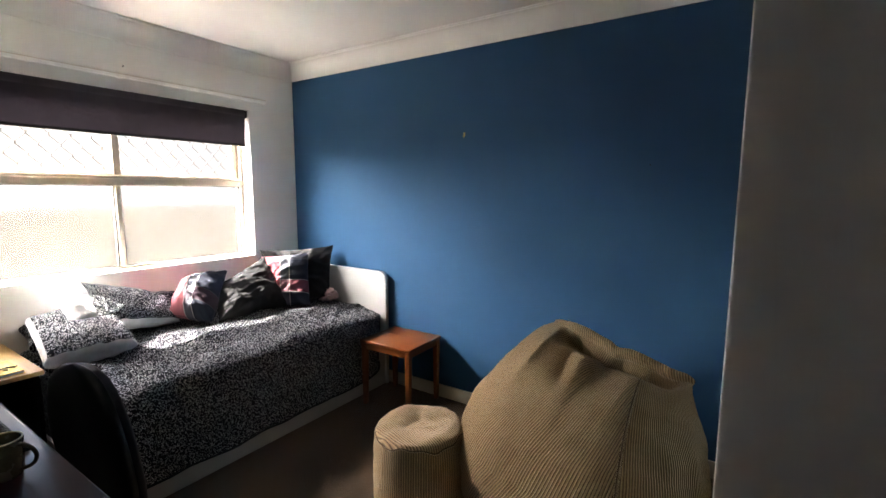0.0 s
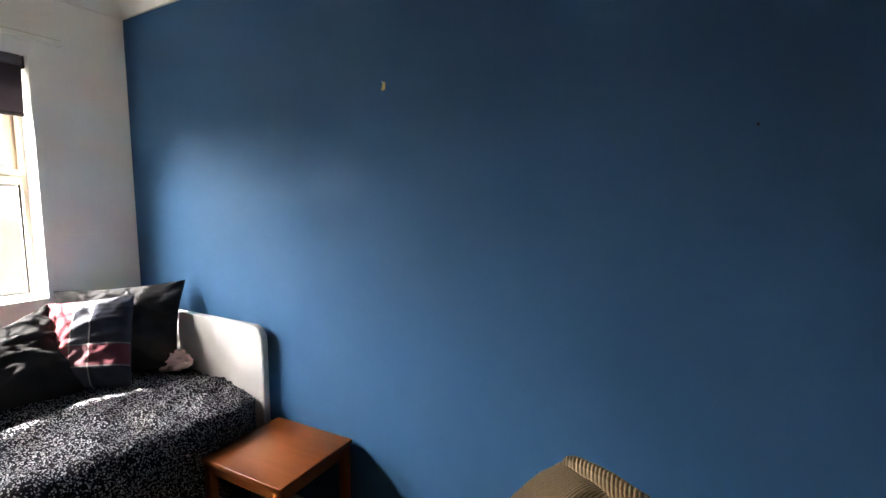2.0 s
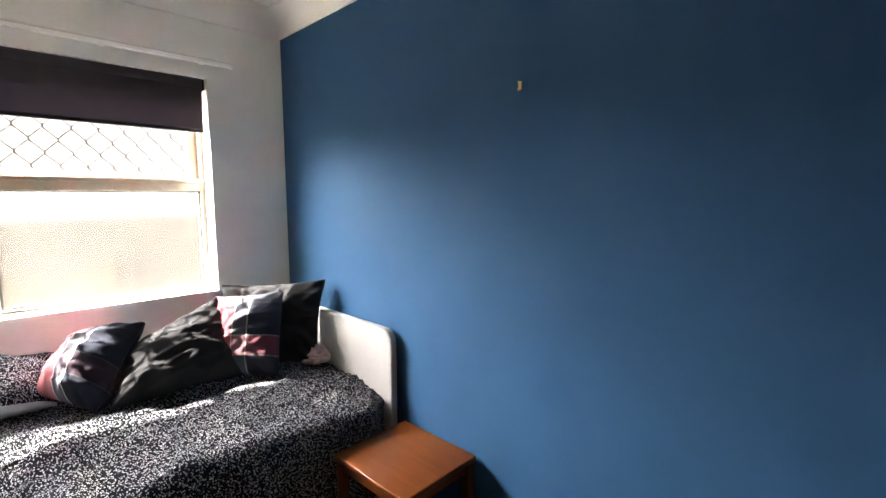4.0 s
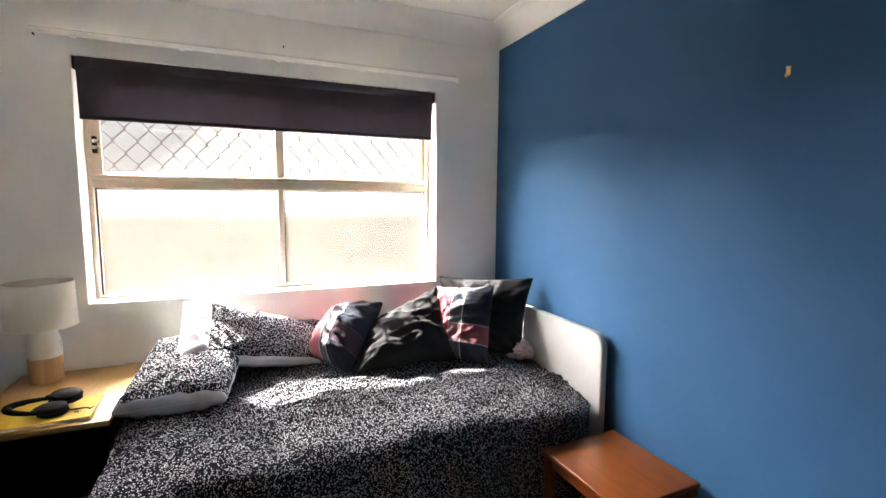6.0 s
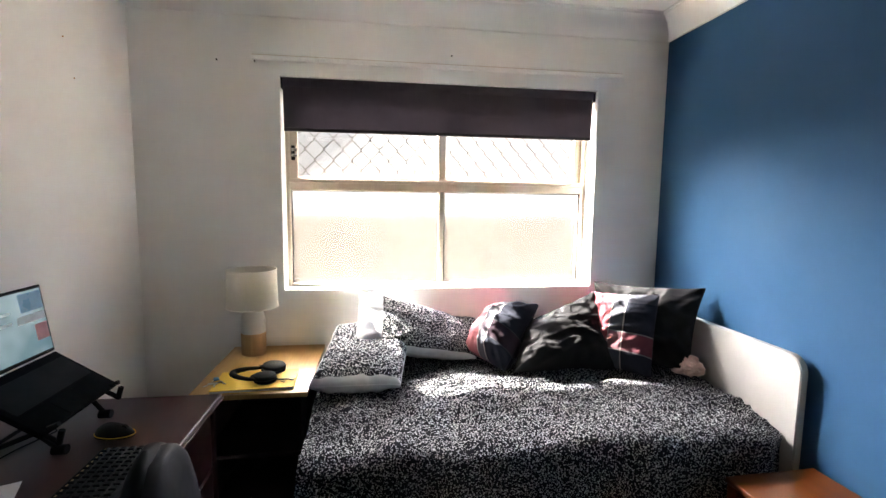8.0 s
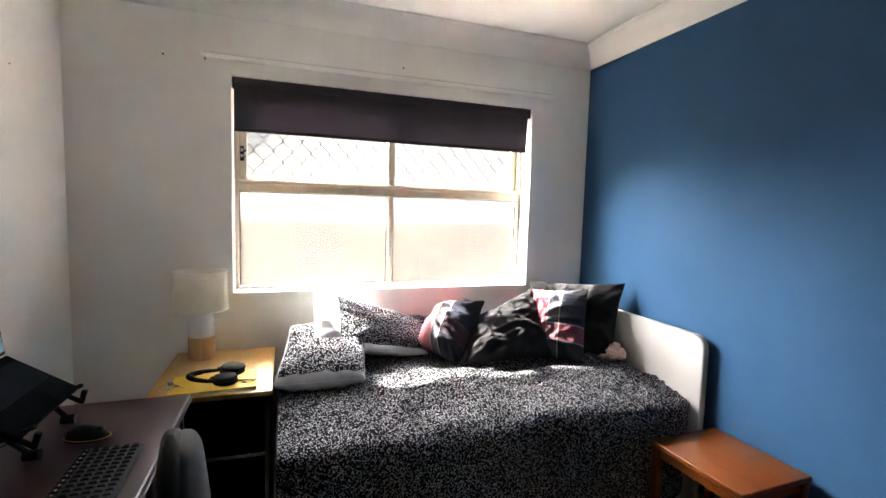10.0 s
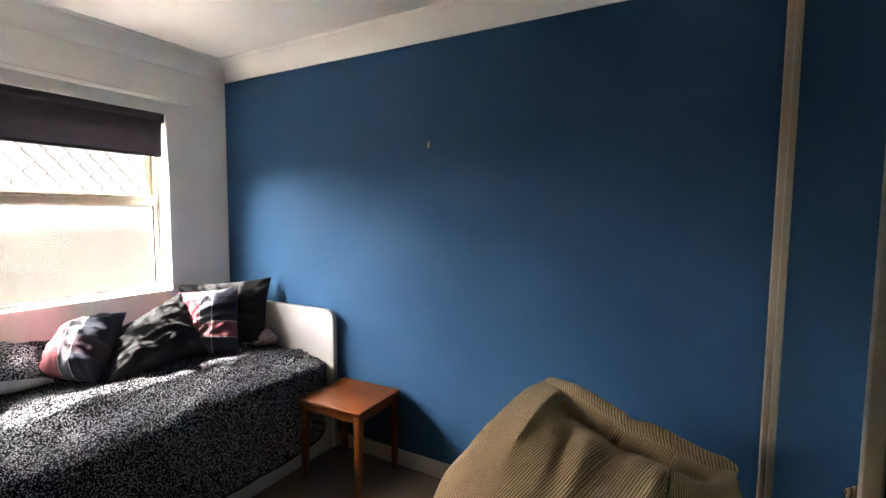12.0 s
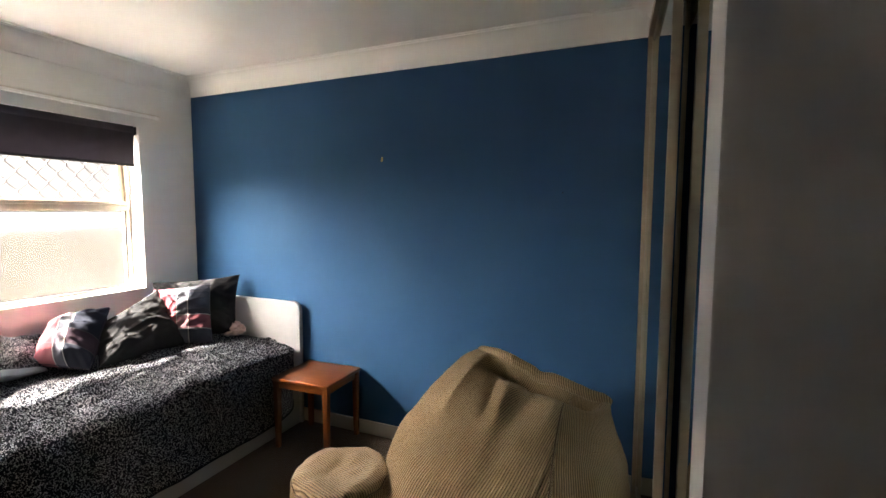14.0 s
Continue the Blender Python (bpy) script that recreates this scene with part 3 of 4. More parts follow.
b = rounded_panel(1.040, 0.862, 0.065, 0.034)
bmesh.ops.translate(b, verts=b.verts, vec=(-2.585, 2.682, 0))
part("end_panel", b, BEDWHITE, bed, "white end panel with rounded corners")
b = rounded_panel(0.99, 0.28, 0.03, 0.030)
bmesh.ops.translate(b, verts=b.verts, vec=(-2.585, 0.800, 0))
part("foot_panel", b, BEDWHITE, bed)
part("side_rail", box((BX1 - 0.032, 0.834, 0.0), (BX1, 2.682, 0.30), 0.004, 2), BEDWHITE, bed)
part("side_rail", box((-2.585, 0.834, 0.0), (-2.555, 2.682, 0.30), 0.004, 2), BEDWHITE, bed)
part("slat_base", box((-2.555, 0.834, 0.22), (BX1 - 0.032, 2.682, 0.26)), BEDWHITE, bed)
mattress = part("mattress", box((-2.555, 0.85, 0.26), (BX1 - 0.04, 2.672, 0.545), 0.05, 4), SHEET, None)
tagged(mattress, "thick single mattress lying on the white bed base", "mattress")


def duvet_point(u, v):
    """u from the wall across the bed and down its front; v from the night table to the end panel."""
    sv = v * 2.21 - 0.35
    y, drop = (0.815 + sv, 0.0) if sv > 0 else (0.815 + 0.03 * math.sin(sv * 8) * 0.3, sv)
    s = u * 1.495
    flat, turn = 0.985, 0.10
    if s < flat:
        x, z = -2.575 + s, 0.585
    elif s < flat + turn * math.pi / 2:
        a = (s - flat) / turn
        x, z = -2.575 + flat + turn * math.sin(a), 0.585 - turn * (1 - math.cos(a))
    else:
        d = s - flat - turn * math.pi / 2
        x, z = -2.575 + flat + turn + 0.004 * d, 0.485 - d
    hang = smooth_step(flat, flat + 0.25, s)
    # folds that run off the edge, and a soft bulge of filling
    fold = math.sin(y * 19 + 2.2 * math.sin(y * 3.1) + 1.5 * s) * 0.5 + math.sin(y * 41 + 5 * s) * 0.18
    z += (1 - hang) * (0.020 * math.sin(math.pi * min(1, s / flat)) + wobble((s * 1.1, y * 2.2, 0.3), 2.4, 0.020))
    ridge = math.exp(-((s - 0.80) / 0.20) ** 2)
    z += ridge * (0.0055 * math.sin(y * 26 + 14 * s + 3 * math.sin(y * 5)) + 0.0035 * math.sin(y * 47 - 9 * s + 2 * math.sin(y * 9)))
    z += (1 - hang) * 0.012 * (1 - abs(math.sin(y * 8.5 + 11 * s + 1.7 * math.sin(y * 4 + s * 3)))) ** 3
    ripple = math.sin(s * 88 + y * 9 + 2.5 * math.sin(y * 3.3 + s * 4) + 60 * wobble((s, y * 0.5, 4.1), 3.0, 0.05))
    z += (1 - hang) * smooth_step(0.25, 0.5, s) * (1 - smooth_step(0.78, 0.97, s)) * 0.0080 * ripple * (0.6 + 0.4 * math.sin(y * 5 + s * 9))
    x += hang * (0.007 * fold + wobble((y * 1.4, s, 1.7), 2.6, 0.009))
    end = smooth_step(0.90, 1.0, v)
    x -= 0.10 * end * end * smooth_step(flat - 0.25, flat + 0.2, s)
    z -= 0.03 * end * end * (1 - hang)
    if s > 1.44:
        z += 0.003 * math.sin(y * 7 + 1) + 0.002 * math.sin(y * 17)
    edge = math.exp(-(max(0.0, sv) / 0.04) ** 2)
    return (x - 0.02 * hang * edge, y, z + 0.055 * smooth_step(0.84, 1.0, v) * hang + drop * (1 - hang) - 0.018 * edge * (1 - hang))


b = grid(170, 170, duvet_point, lambda u, v: (u * 1.495, v * 2.21))
bmesh.ops.solidify(b, geom=b.faces[:], thickness=0.018)
duvet = tagged(part("duvet", b, SPECK, None), "black and white speckled duvet draped over the bed", "duvet")
part("hem", tube([duvet_point(0.998, 0.16 + 0.84 * i / 160) for i in range(161)], 0.006, 8), SPECK, duvet)


# ---- pillows and cushions ----
def ridged(p, scale, seed):
    """Sharp-crested cloth folds, 0 to 1."""
    return (1 - abs(noise.noise(Vector(p) * scale + Vector((seed, -seed, seed * 0.6))) * 1.7)) ** 3


def cushion_point(corners, m, u, v, bow, droop, seed):
    """Place on the seam sheet of a cushion, in its own frame; u and v from -1 to 1."""
    bl, br, tr, tl = corners
    # sides bow in between the four ears
    uu, vv = u * (1 - bow * (1 - v * v)), v * (1 - bow * (1 - u * u))
    p = (bl * (1 - uu) * (1 - vv) + br * (1 + uu) * (1 - vv) + tr * (1 + uu) * (1 + vv) + tl * (1 - uu) * (1 + vv)) / 4
    q = m @ p
    q.z += wobble((q.x, q.y, 7), 2.6, 0.014, seed) - droop * (u * u + v * v) * 0.5
    return q


def cushion(name, corners, t, seed, mat, label, border=None, second=None, crumple=1.0, puff=2.4, bow=0.06, droop=0.0, belly=0.0, folds=(1.0, 2.4), seam=None, group="cushions on the bed", category="cushion", n=64):
    """Stuffed cushion between four corners (near left, near right, far right, far left as laid), plump to t."""
    corners = [Vector(c) for c in corners]
    mid = sum(corners, Vector()) / 4
    ax = (corners[1] + corners[2] - corners[0] - corners[3]).normalized()
    up = ax.cross(corners[2] + corners[3] - corners[0] - corners[1]).normalized()
    pose_m = Matrix.Translation(mid) @ Matrix((ax, up.cross(ax), up)).transposed().to_4x4()
    inv = pose_m.inverted()
    w, h = (corners[1] - corners[0]).length, (corners[3] - corners[0]).length
    bm = bmesh.new()
    uvl = bm.loops.layers.uv.new("UVMap")
    sheets = []
    for side in (1, -1):
        vs = []
        for i in range(n + 1):
            row = []
            for j in range(n + 1):
                # rows crowd towards the rim, where the cloth turns
                u, v = math.sin((2 * i / n - 1) * math.pi / 2), math.sin((2 * j / n - 1) * math.pi / 2)
                q = cushion_point(corners, inv, u, v, bow, droop, seed)
                if side < 0 and (i in (0, n) or j in (0, n)):
                    row.append(sheets[0][i][j])
                    continue
                k = (v - belly) / (1 + belly) if v < belly else (v - belly) / (1 - belly)
                fill = max(0.0, (1 - abs(u) ** puff) * (1 - abs(k) ** puff)) ** (0.55 if puff < 3 else 0.42)
                z = t / 2 * fill
                rim = max(abs(u), abs(v))
                ang = math.atan2(v, u)
                # gathers running in from the seam and the ears
                gather = math.exp(-((rim - 0.84) / 0.16) ** 2)
                z += crumple * gather * fill ** 0.5 * 0.009 * math.sin(ang * 17 + seed * 3 + 2.5 * noise.noise(Vector((u * 2, v * 2, seed))))
                ear = abs(u * v) ** 1.5
                z += crumple * ear * 0.012 * math.sin((u - v if u * v > 0 else u + v) * 15 + seed)
                # long soft folds across the face, and small creases
                a = Vector((q.x * folds[0] + q.y * 0.35, q.y * folds[1] - q.x * 0.3, side * 2.0))
                z += crumple * fill * (0.022 * (ridged(a, 3.6, seed) - 0.35) + 0.010 * (ridged(a, 8.5, seed + 4) - 0.35))
                z += crumple * fill * wobble((q.x * 5, q.y * 5, side * 3), 1.5, 0.012, seed)
                row.append(bm.verts.new((q.x, q.y, q.z + side * max(0.0015, z))))
            vs.append(row)
        sheets.append(vs)
        for i in range(n):
            for j in range(n):
                f = bm.faces.new((vs[i][j], vs[i + 1][j], vs[i + 1][j + 1], vs[i][j + 1]))
                if border:
                    a, c = [0.5 + 0.5 * math.sin((2 * (x + 0.5) / n - 1) * math.pi / 2) for x in (i, j)]
                    f.material_index = 1 if side < 0 or a < border[0] or a > 1 - border[1] or c < border[2] or c > 1 - border[3] else 0
                for lp, (a, c) in zip(f.loops, ((i, j), (i + 1, j), (i + 1, j + 1), (i, j + 1))):
                    a, c = [0.5 + 0.5 * math.sin((2 * x / n - 1) * math.pi / 2) for x in (a, c)]
                    lp[uvl].uv = (a * (w if border else 1), c * (h if border else 1))
    ob = new(name, mesh_of(bm, name, mat, True, 75))
    if second:
        ob.data.materials.append(second)
    ob.matrix_world = pose_m
    tagged(ob, label, category, group)
    pts = []
    for s4 in range(4):
        for i in range(20):
            k = -1 + i / 10
            uu, vv = ((k, -1), (1, k), (-k, 1), (-1, -k))[s4]
            pts.append(tuple(cushion_point(corners, inv, uu, vv, bow, droop, seed)))
    pts.append(pts[0])
    part("seam", tube(pts, 0.0024, 6), seam or second or mat, ob)
    return ob


PILLOWS = "speckled bed pillows"
cushion("bed_pillow", [(-2.30, 0.83, 0.665), (-2.30, 1.20, 0.665), (-2.58, 1.22, 0.715), (-2.58, 0.86, 0.705)], 0.13, 1.2, SPECK,
        "speckled pillow tucked against the wall under others", (0.01, 0.01, 0.01, 0.01), SPECK, 0.6, 3.4, group=PILLOWS, category="pillow")
cushion("bed_pillow", [(-2.52, 1.30, 0.70), (-2.48, 1.66, 0.69), (-2.575, 1.68, 0.775), (-2.575, 1.32, 0.80)], 0.10, 9.2, SPECK,
        "speckled pillow wedged upright behind the leaning one", (0.01, 0.01, 0.01, 0.01), SPECK, 0.6, 3.0, group=PILLOWS, category="pillow")
cushion("bed_pillow", [(-1.965, 0.795, 0.662), (-1.945, 1.175, 0.664), (-2.44, 1.26, 0.765), (-2.475, 0.865, 0.770)], 0.155, 2.1, SPECK,
        "speckled pillow with white edges lying flat on the bed", (0.035, 0.0, 0.03, 0.02), WHITECLOTH, 0.5, 4.2, 0.03, 0.0, 0.0, (1.2, 1.6), group=PILLOWS, category="pillow")
cushion("bed_pillow", [(-2.165, 0.970, 0.752), (-2.355, 1.590, 0.615), (-2.560, 1.60, 0.745), (-2.465, 0.985, 0.965)], 0.16, 4.4, SPECK,
        "speckled pillow with white border leaning on the wall", (0.17, 0.0, 0.04, 0.0), WHITECLOTH, 0.3, 3.0, 0.03, 0.0, 0.05, (1.0, 2.2), group=PILLOWS, category="pillow")
cushion("cushion", [(-2.33, 2.205, 0.615), (-2.05, 2.600, 0.615), (-2.105, 2.695, 1.025), (-2.525, 2.315, 0.992)], 0.17, 3.3, BLACKCLOTH,
        "large black cotton cushion standing in the corner", crumple=1.0, bow=0.08)
cushion("tartan_cushion", [(-2.26, 2.11, 0.615), (-2.035, 2.385, 0.605), (-2.160, 2.485, 0.985), (-2.385, 2.225, 0.965)], 0.20, 6.1, TARTAN,
        "navy and red plaid cushion standing against the black one", crumple=0.7, bow=0.05, seam=NAVYCLOTH)
cushion("cushion", [(-2.145, 1.735, 0.618), (-2.135, 2.275, 0.620), (-2.345, 2.225, 0.968), (-2.390, 1.83, 0.775)], 0.27, 7.7, BLACKCLOTH,
        "black cotton cushion slumped on the bed", crumple=0.95, bow=0.05, belly=-0.4)
cushion("tartan_cushion", [(-2.370, 1.535, 0.668), (-2.155, 1.690, 0.618), (-2.325, 1.912, 0.905), (-2.560, 1.730, 0.850)], 0.25, 8.8, TARTANSUN,
        "red and navy plaid cushion propped on the bed", crumple=1.0, bow=0.03, belly=-0.25, seam=NAVYCLOTH)
b = bmesh.new()
bmesh.ops.create_icosphere(b, subdivisions=4, radius=1)
for v in b.verts:
    p = v.co.copy()
    k = 1 + wobble(p, 1.8, 0.35, 3) + wobble(p, 5, 0.12, 5)
    v.co = Vector((p.x * 0.075 * k, p.y * 0.062 * k, p.z * 0.050 * k))
toy = part("plush_toy", b, PINKCLOTH, None, "", True, 80)
toy.location = (-2.085, 2.605, 0.642)
tagged(toy, "small crumpled pale pink plush thing by the end panel", "plush toy")

# ---- small wooden side table ----
st = thing("side_table", pose(-1.275, 2.527, 0, 0, 0, 1.5), "small square cherry-stained wooden side table", "side table")
W2, D2, HT = 0.208, 0.188, 0.457
b = box((-W2, -D2, HT - 0.022), (W2, D2, HT), 0.005, 3)
part("tabletop", b, STOOLWOOD, st)
for sx in (-1, 1):
    for sy in (-1, 1):
        b = bmesh.new()
        add_box(b, (-0.019, -0.019, 0.0), (0.019, 0.019, HT - 0.022), 0.004, 2)
        for v in b.verts:
            k = 0.74 + 0.26 * min(1, v.co.z / 0.35)
            v.co.x *= k
            v.co.y *= k
        bmesh.ops.translate(b, verts=b.verts, vec=(sx * (W2 - 0.024), sy * (D2 - 0.024), 0))
        part("leg", b, STOOLWOOD, st)
for s in (-1, 1):
    part("apron", box((-W2 + 0.043, s * (D2 - 0.024) - 0.008, HT - 0.066), (W2 - 0.043, s * (D2 - 0.024) + 0.008, HT - 0.022), 0.002, 1), STOOLWOOD, st)
    part("apron", box((s * (W2 - 0.024) - 0.008, -D2 + 0.043, HT - 0.066), (s * (W2 - 0.024) + 0.008, D2 - 0.043, HT - 0.022), 0.002, 1), STOOLWOOD, st)


# ---- bean bag and its footstool ----
def bean_ridge(t):
    """The closing seam along the top, from the raised peak to the drooping corner."""
    return Vector((-0.225 + 0.665 * t, 0.335 - 0.06 * math.sin(math.pi * t) - 0.11 * t,
                   0.768 + 0.028 * math.sin(t * math.pi * 0.9) - 0.150 * t ** 1.6 - 0.020 * math.exp(-((t - 0.52) / 0.05) ** 2)))


def bean_point(u, v):
    a = 2 * math.pi * u
    ca, sa = math.cos(a), math.sin(a)
    prof = [(0.0, 0.36, 0.36, 0.0), (0.06, 0.46, 0.45, 0.015), (0.20, 0.535, 0.515, 0.12), (0.38, 0.545, 0.515, 0.28), (0.52, 0.525, 0.475, 0.40), (1.0, 0.40, 0.30, 0.52)]
    for p, q in zip(prof, prof[1:]):
        if v <= q[0]:
            break
    f = (v - p[0]) / (q[0] - p[0])
    rx, ry, z = (p[i] + (q[i] - p[i]) * f for i in (1, 2, 3))
    body = Vector((rx * ca, ry * sa, z))
    w = max(0.0, (v - 0.46) / 0.54)
    t = 0.5 + 0.5 * ca
    ridge = bean_ridge(t)
    k = w ** 1.15
    pnt = Vector((body.x + (ridge.x - body.x) * k, body.y + (ridge.y - body.y) * k,
                  body.z + (ridge.z - body.z) * math.sin(math.pi / 2 * min(1, w)) ** 1.0))
    if sa < 0:
        # a rolled lip along the seam, the hollow under it, and folds that fan out below the peak
        span = smooth_step(0.10, 0.25, t) * (1 - smooth_step(0.86, 0.98, t))
        pnt.y += 0.060 * span * math.exp(-((w - 0.82) / 0.075) ** 2)
        pnt.z -= 0.080 * span * math.exp(-((w - 0.83) / 0.085) ** 2)
        pnt.y -= 0.030 * span * math.exp(-((w - 0.97) / 0.05) ** 2)
        for t0, lean, wd, am in ((0.13, 0.10, 0.045, 0.050), (0.26, 0.22, 0.05, -0.055), (0.40, 0.10, 0.05, 0.030), (0.60, -0.05, 0.06, -0.030), (0.76, -0.12, 0.05, 0.040)):
            g = math.exp(-1.25 * abs(t - t0 - lean * (1 - w)) / wd) * smooth_step(0.30, 0.60, w) * (1 - smooth_step(0.80, 0.97, w))
            pnt.y -= am * g
            pnt.z += 0.4 * am * g
    d = wobble(pnt, 2.6, 0.026, 2) + wobble(pnt, 7, 0.007, 5) * smooth_step(0.3, 0.7, v)
    return (pnt.x * (1 + d), pnt.y * (1 + d), max(0.0, pnt.z + 0.5 * d * smooth_step(0.1, 0.4, v)))


def bean_uv(u, v):
    s, h = u * 3.2, v * 1.05
    # front panel cut on the bias, side panel straight
    ph = u % 1.0
    if 0.50 < ph < 0.835:
        return (0.86 * s - 0.46 * h, h)
    return (s * 0.95 + 0.12 * h, h)


bag = thing("bean_bag", pose(0.075, 2.125, 0), "large tan corduroy bean bag with a gathered top seam", "bean bag")
b = grid(180, 90, bean_point, bean_uv, True)
bmesh.ops.holes_fill(b, edges=[e for e in b.edges if e.is_boundary], sides=0)
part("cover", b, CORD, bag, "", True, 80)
def ribbed(bm):
    """Lays the ribs of the cloth across a roll that runs along x."""
    uvl = bm.loops.layers.uv.new("UVMap")
    for f in bm.faces:
        for lp in f.loops:
            lp[uvl].uv = (lp.vert.co.x * 1.05 + lp.vert.co.z * 0.25, lp.vert.co.z)
    return bm


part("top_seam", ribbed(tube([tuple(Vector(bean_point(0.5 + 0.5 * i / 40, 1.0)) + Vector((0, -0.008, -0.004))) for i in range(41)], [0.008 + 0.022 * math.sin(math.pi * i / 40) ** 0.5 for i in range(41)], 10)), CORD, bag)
part("panel_seam", tube([tuple(Vector(bean_point(0.835, 0.05 + 0.80 * i / 50)) * 1.001) for i in range(51)], 0.0025, 6), CORD, bag)


def pouf_point(u, v):
    a = 2 * math.pi * u
    prof = [(0.0, 0.195, 0.0), (0.06, 0.215, 0.01), (0.30, 0.222, 0.13), (0.60, 0.217, 0.29), (0.70, 0.213, 0.345), (0.76, 0.200, 0.372), (0.84, 0.15, 0.382), (0.93, 0.06, 0.374), (1.0, 0.004, 0.368)]
    for p, q in zip(prof, prof[1:]):
        if v <= q[0]:
            break
    f = (v - p[0]) / (q[0] - p[0])
    r, z = p[1] + (q[1] - p[1]) * f, p[2] + (q[2] - p[2]) * f
    x, y = r * math.cos(a), r * math.sin(a)
    d = wobble((x, y, z), 5, 0.035, 4)
    rim = math.exp(-((v - 0.70) / 0.06) ** 2)
    z += rim * (0.012 * math.sin(a * 5 + 1) + 0.006 * math.sin(a * 13))
    z += smooth_step(0.72, 0.9, v) * wobble((x, y, 1), 9, 0.016, 1)
    return (x * (1 + d), y * (1 + d), max(0, z))


def pouf_top_uv(u, v):
    p = pouf_point(u, v)
    return (p[1] * 0.97 + p[0] * 0.25, p[0])


pouf = thing("footstool", pose(-0.555, 1.775, 0), "round tan corduroy footstool beside the bean bag", "footstool")
b = grid(110, 60, pouf_point, lambda u, v: (u * 1.30, v * 0.7) if v < 0.715 else pouf_top_uv(u, v), True)
bmesh.ops.holes_fill(b, edges=[e for e in b.edges if e.is_boundary], sides=0)
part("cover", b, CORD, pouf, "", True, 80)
part("rim_seam", tube([pouf_point(i / 60, 0.715) for i in range(61)], 0.003, 6), CORD, pouf)

# ---- night table ----
NZ = 0.648
nt = thing("night_table", pose(-2.27, 0.553, 0), "open night table with a light oak top and black body", "night table")
part("tabletop", box((-0.32, -0.235, NZ - 0.022), (0.32, 0.238, NZ), 0.003, 2), OAK, nt, "light oak laminate top")
part("side_panel", box((-0.31, -0.225, 0), (0.30, -0.207, NZ - 0.022), 0.002, 1), EBONY, nt)
part("side_panel", box((-0.31, 0.207, 0), (0.30, 0.225, NZ - 0.022), 0.002, 1), EBONY, nt)
part("back_panel", box((-0.31, -0.207, 0.04), (-0.298, 0.207, NZ - 0.022)), EBONY, nt)
part("bottom_panel", box((-0.298, -0.207, 0.05), (0.29, 0.207, 0.068)), EBONY, nt)
part("shelf", box((-0.298, -0.207, 0.33), (0.24, 0.207, 0.346)), EBONY, nt)

lamp = thing("table_lamp", pose(-2.475, 0.447, NZ), "small table lamp with white ceramic and beech base", "table lamp")
part("wood_foot", lathe([(0, 0), (0.056, 0), (0.060, 0.004), (0.061, 0.110), (0.059, 0.113), (0, 0.113)], 40), LAMPWOOD, lamp, "plain beech lower half")
part("ceramic_body", lathe([(0, 0.1135), (0.060, 0.1135), (0.060, 0.150), (0.058, 0.185), (0.050, 0.215), (0.034, 0.236), (0.014, 0.244), (0, 0.245)], 40), CERAMIC, lamp, "white rounded ceramic upper half")
part("stem", lathe([(0, 0.244), (0.009, 0.244), (0.009, 0.30), (0, 0.30)], 16), STEEL, lamp)
b = lathe([(0.124, 0.245), (0.119, 0.437)], 56)
bmesh.ops.solidify(b, geom=b.faces[:], thickness=0.0018)
shade = part("shade", b, SHADE, lamp, "cream linen drum shade")
for r, z in ((0.1245, 0.246), (0.1195, 0.436)):
    part("rim", tube([(r * math.cos(2 * math.pi * i / 48), r * math.sin(2 * math.pi * i / 48), z) for i in range(49)], 0.0026, 6), SHADE, shade)

book = thing("folder", pose(-2.072, 0.560, NZ, 0, 0, 3), "yellow card folder lying on the night table", "folder")
part("cover", box((-0.105, -0.165, 0.012), (0.105, 0.165, 0.016), 0.001, 1), YELLOW, book)
part("sheets", box((-0.102, -0.162, 0.003), (0.102, 0.162, 0.012)), PAPER, book)
part("back_cover", box((-0.106, -0.168, 0.0), (0.106, 0.168, 0.003), 0.001, 1), YELLOW, book)

hp = thing("headphones", pose(-2.085, 0.572, NZ + 0.0165, 0, 0, 0) @ Matrix.Diagonal((1.08, 1.08, 0.82, 1.0)), "folded black over-ear headphones lying on the folder", "headphones")


def ear(m):
    """One oval cup with its soft pad under it."""
    prof = [(0, 0), (0.030, 0.0), (0.041, 0.005), (0.044, 0.014), (0.040, 0.024), (0.028, 0.030), (0.010, 0.032), (0, 0.032)]
    cup = part("ear_cup", lathe(prof, 28, m), DARKGREY, hp)
    part("ear_pad", lathe([(0.018, -0.004), (0.024, -0.016), (0.036, -0.018), (0.044, -0.010), (0.043, 0.002), (0.020, 0.002)], 28, m), VINYL, cup)
    part("hinge", box((-0.010, -0.052, 0.004), (0.010, -0.036, 0.018), 0.003, 2, m), BLACKPL, cup)


flat = Matrix.Diagonal((0.82, 1.08, 1.0, 1.0))
ear(pose(-0.012, 0.050, 0.046, -6, 14, 12) @ flat)
ear(pose(0.048, 0.030, 0.020, 4, 6, -20) @ flat)
loop = []
for i in range(33):
    a = math.pi * (0.5 + i / 32)
    loop.append((0.018 - 0.052 * math.sin(a), 0.012 + 0.112 * math.cos(a), 0.038 - 0.014 * i / 32 + 0.010 * math.sin(math.pi * i / 32)))
part("headband", tube(loop, [0.0055 + 0.0065 * math.sin(math.pi * i / 32) ** 0.6 for i in range(33)], 12), BLACKPL, hp)
part("band_pad", tube([(x * 0.94 + 0.001, y * 0.95, z - 0.003) for x, y, z in loop[8:25]], 0.0095, 10), VINYL, hp)
part("slider", box((0.030, -0.030, 0.014), (0.060, 0.005, 0.030), 0.005, 2), BLACKPL, hp)
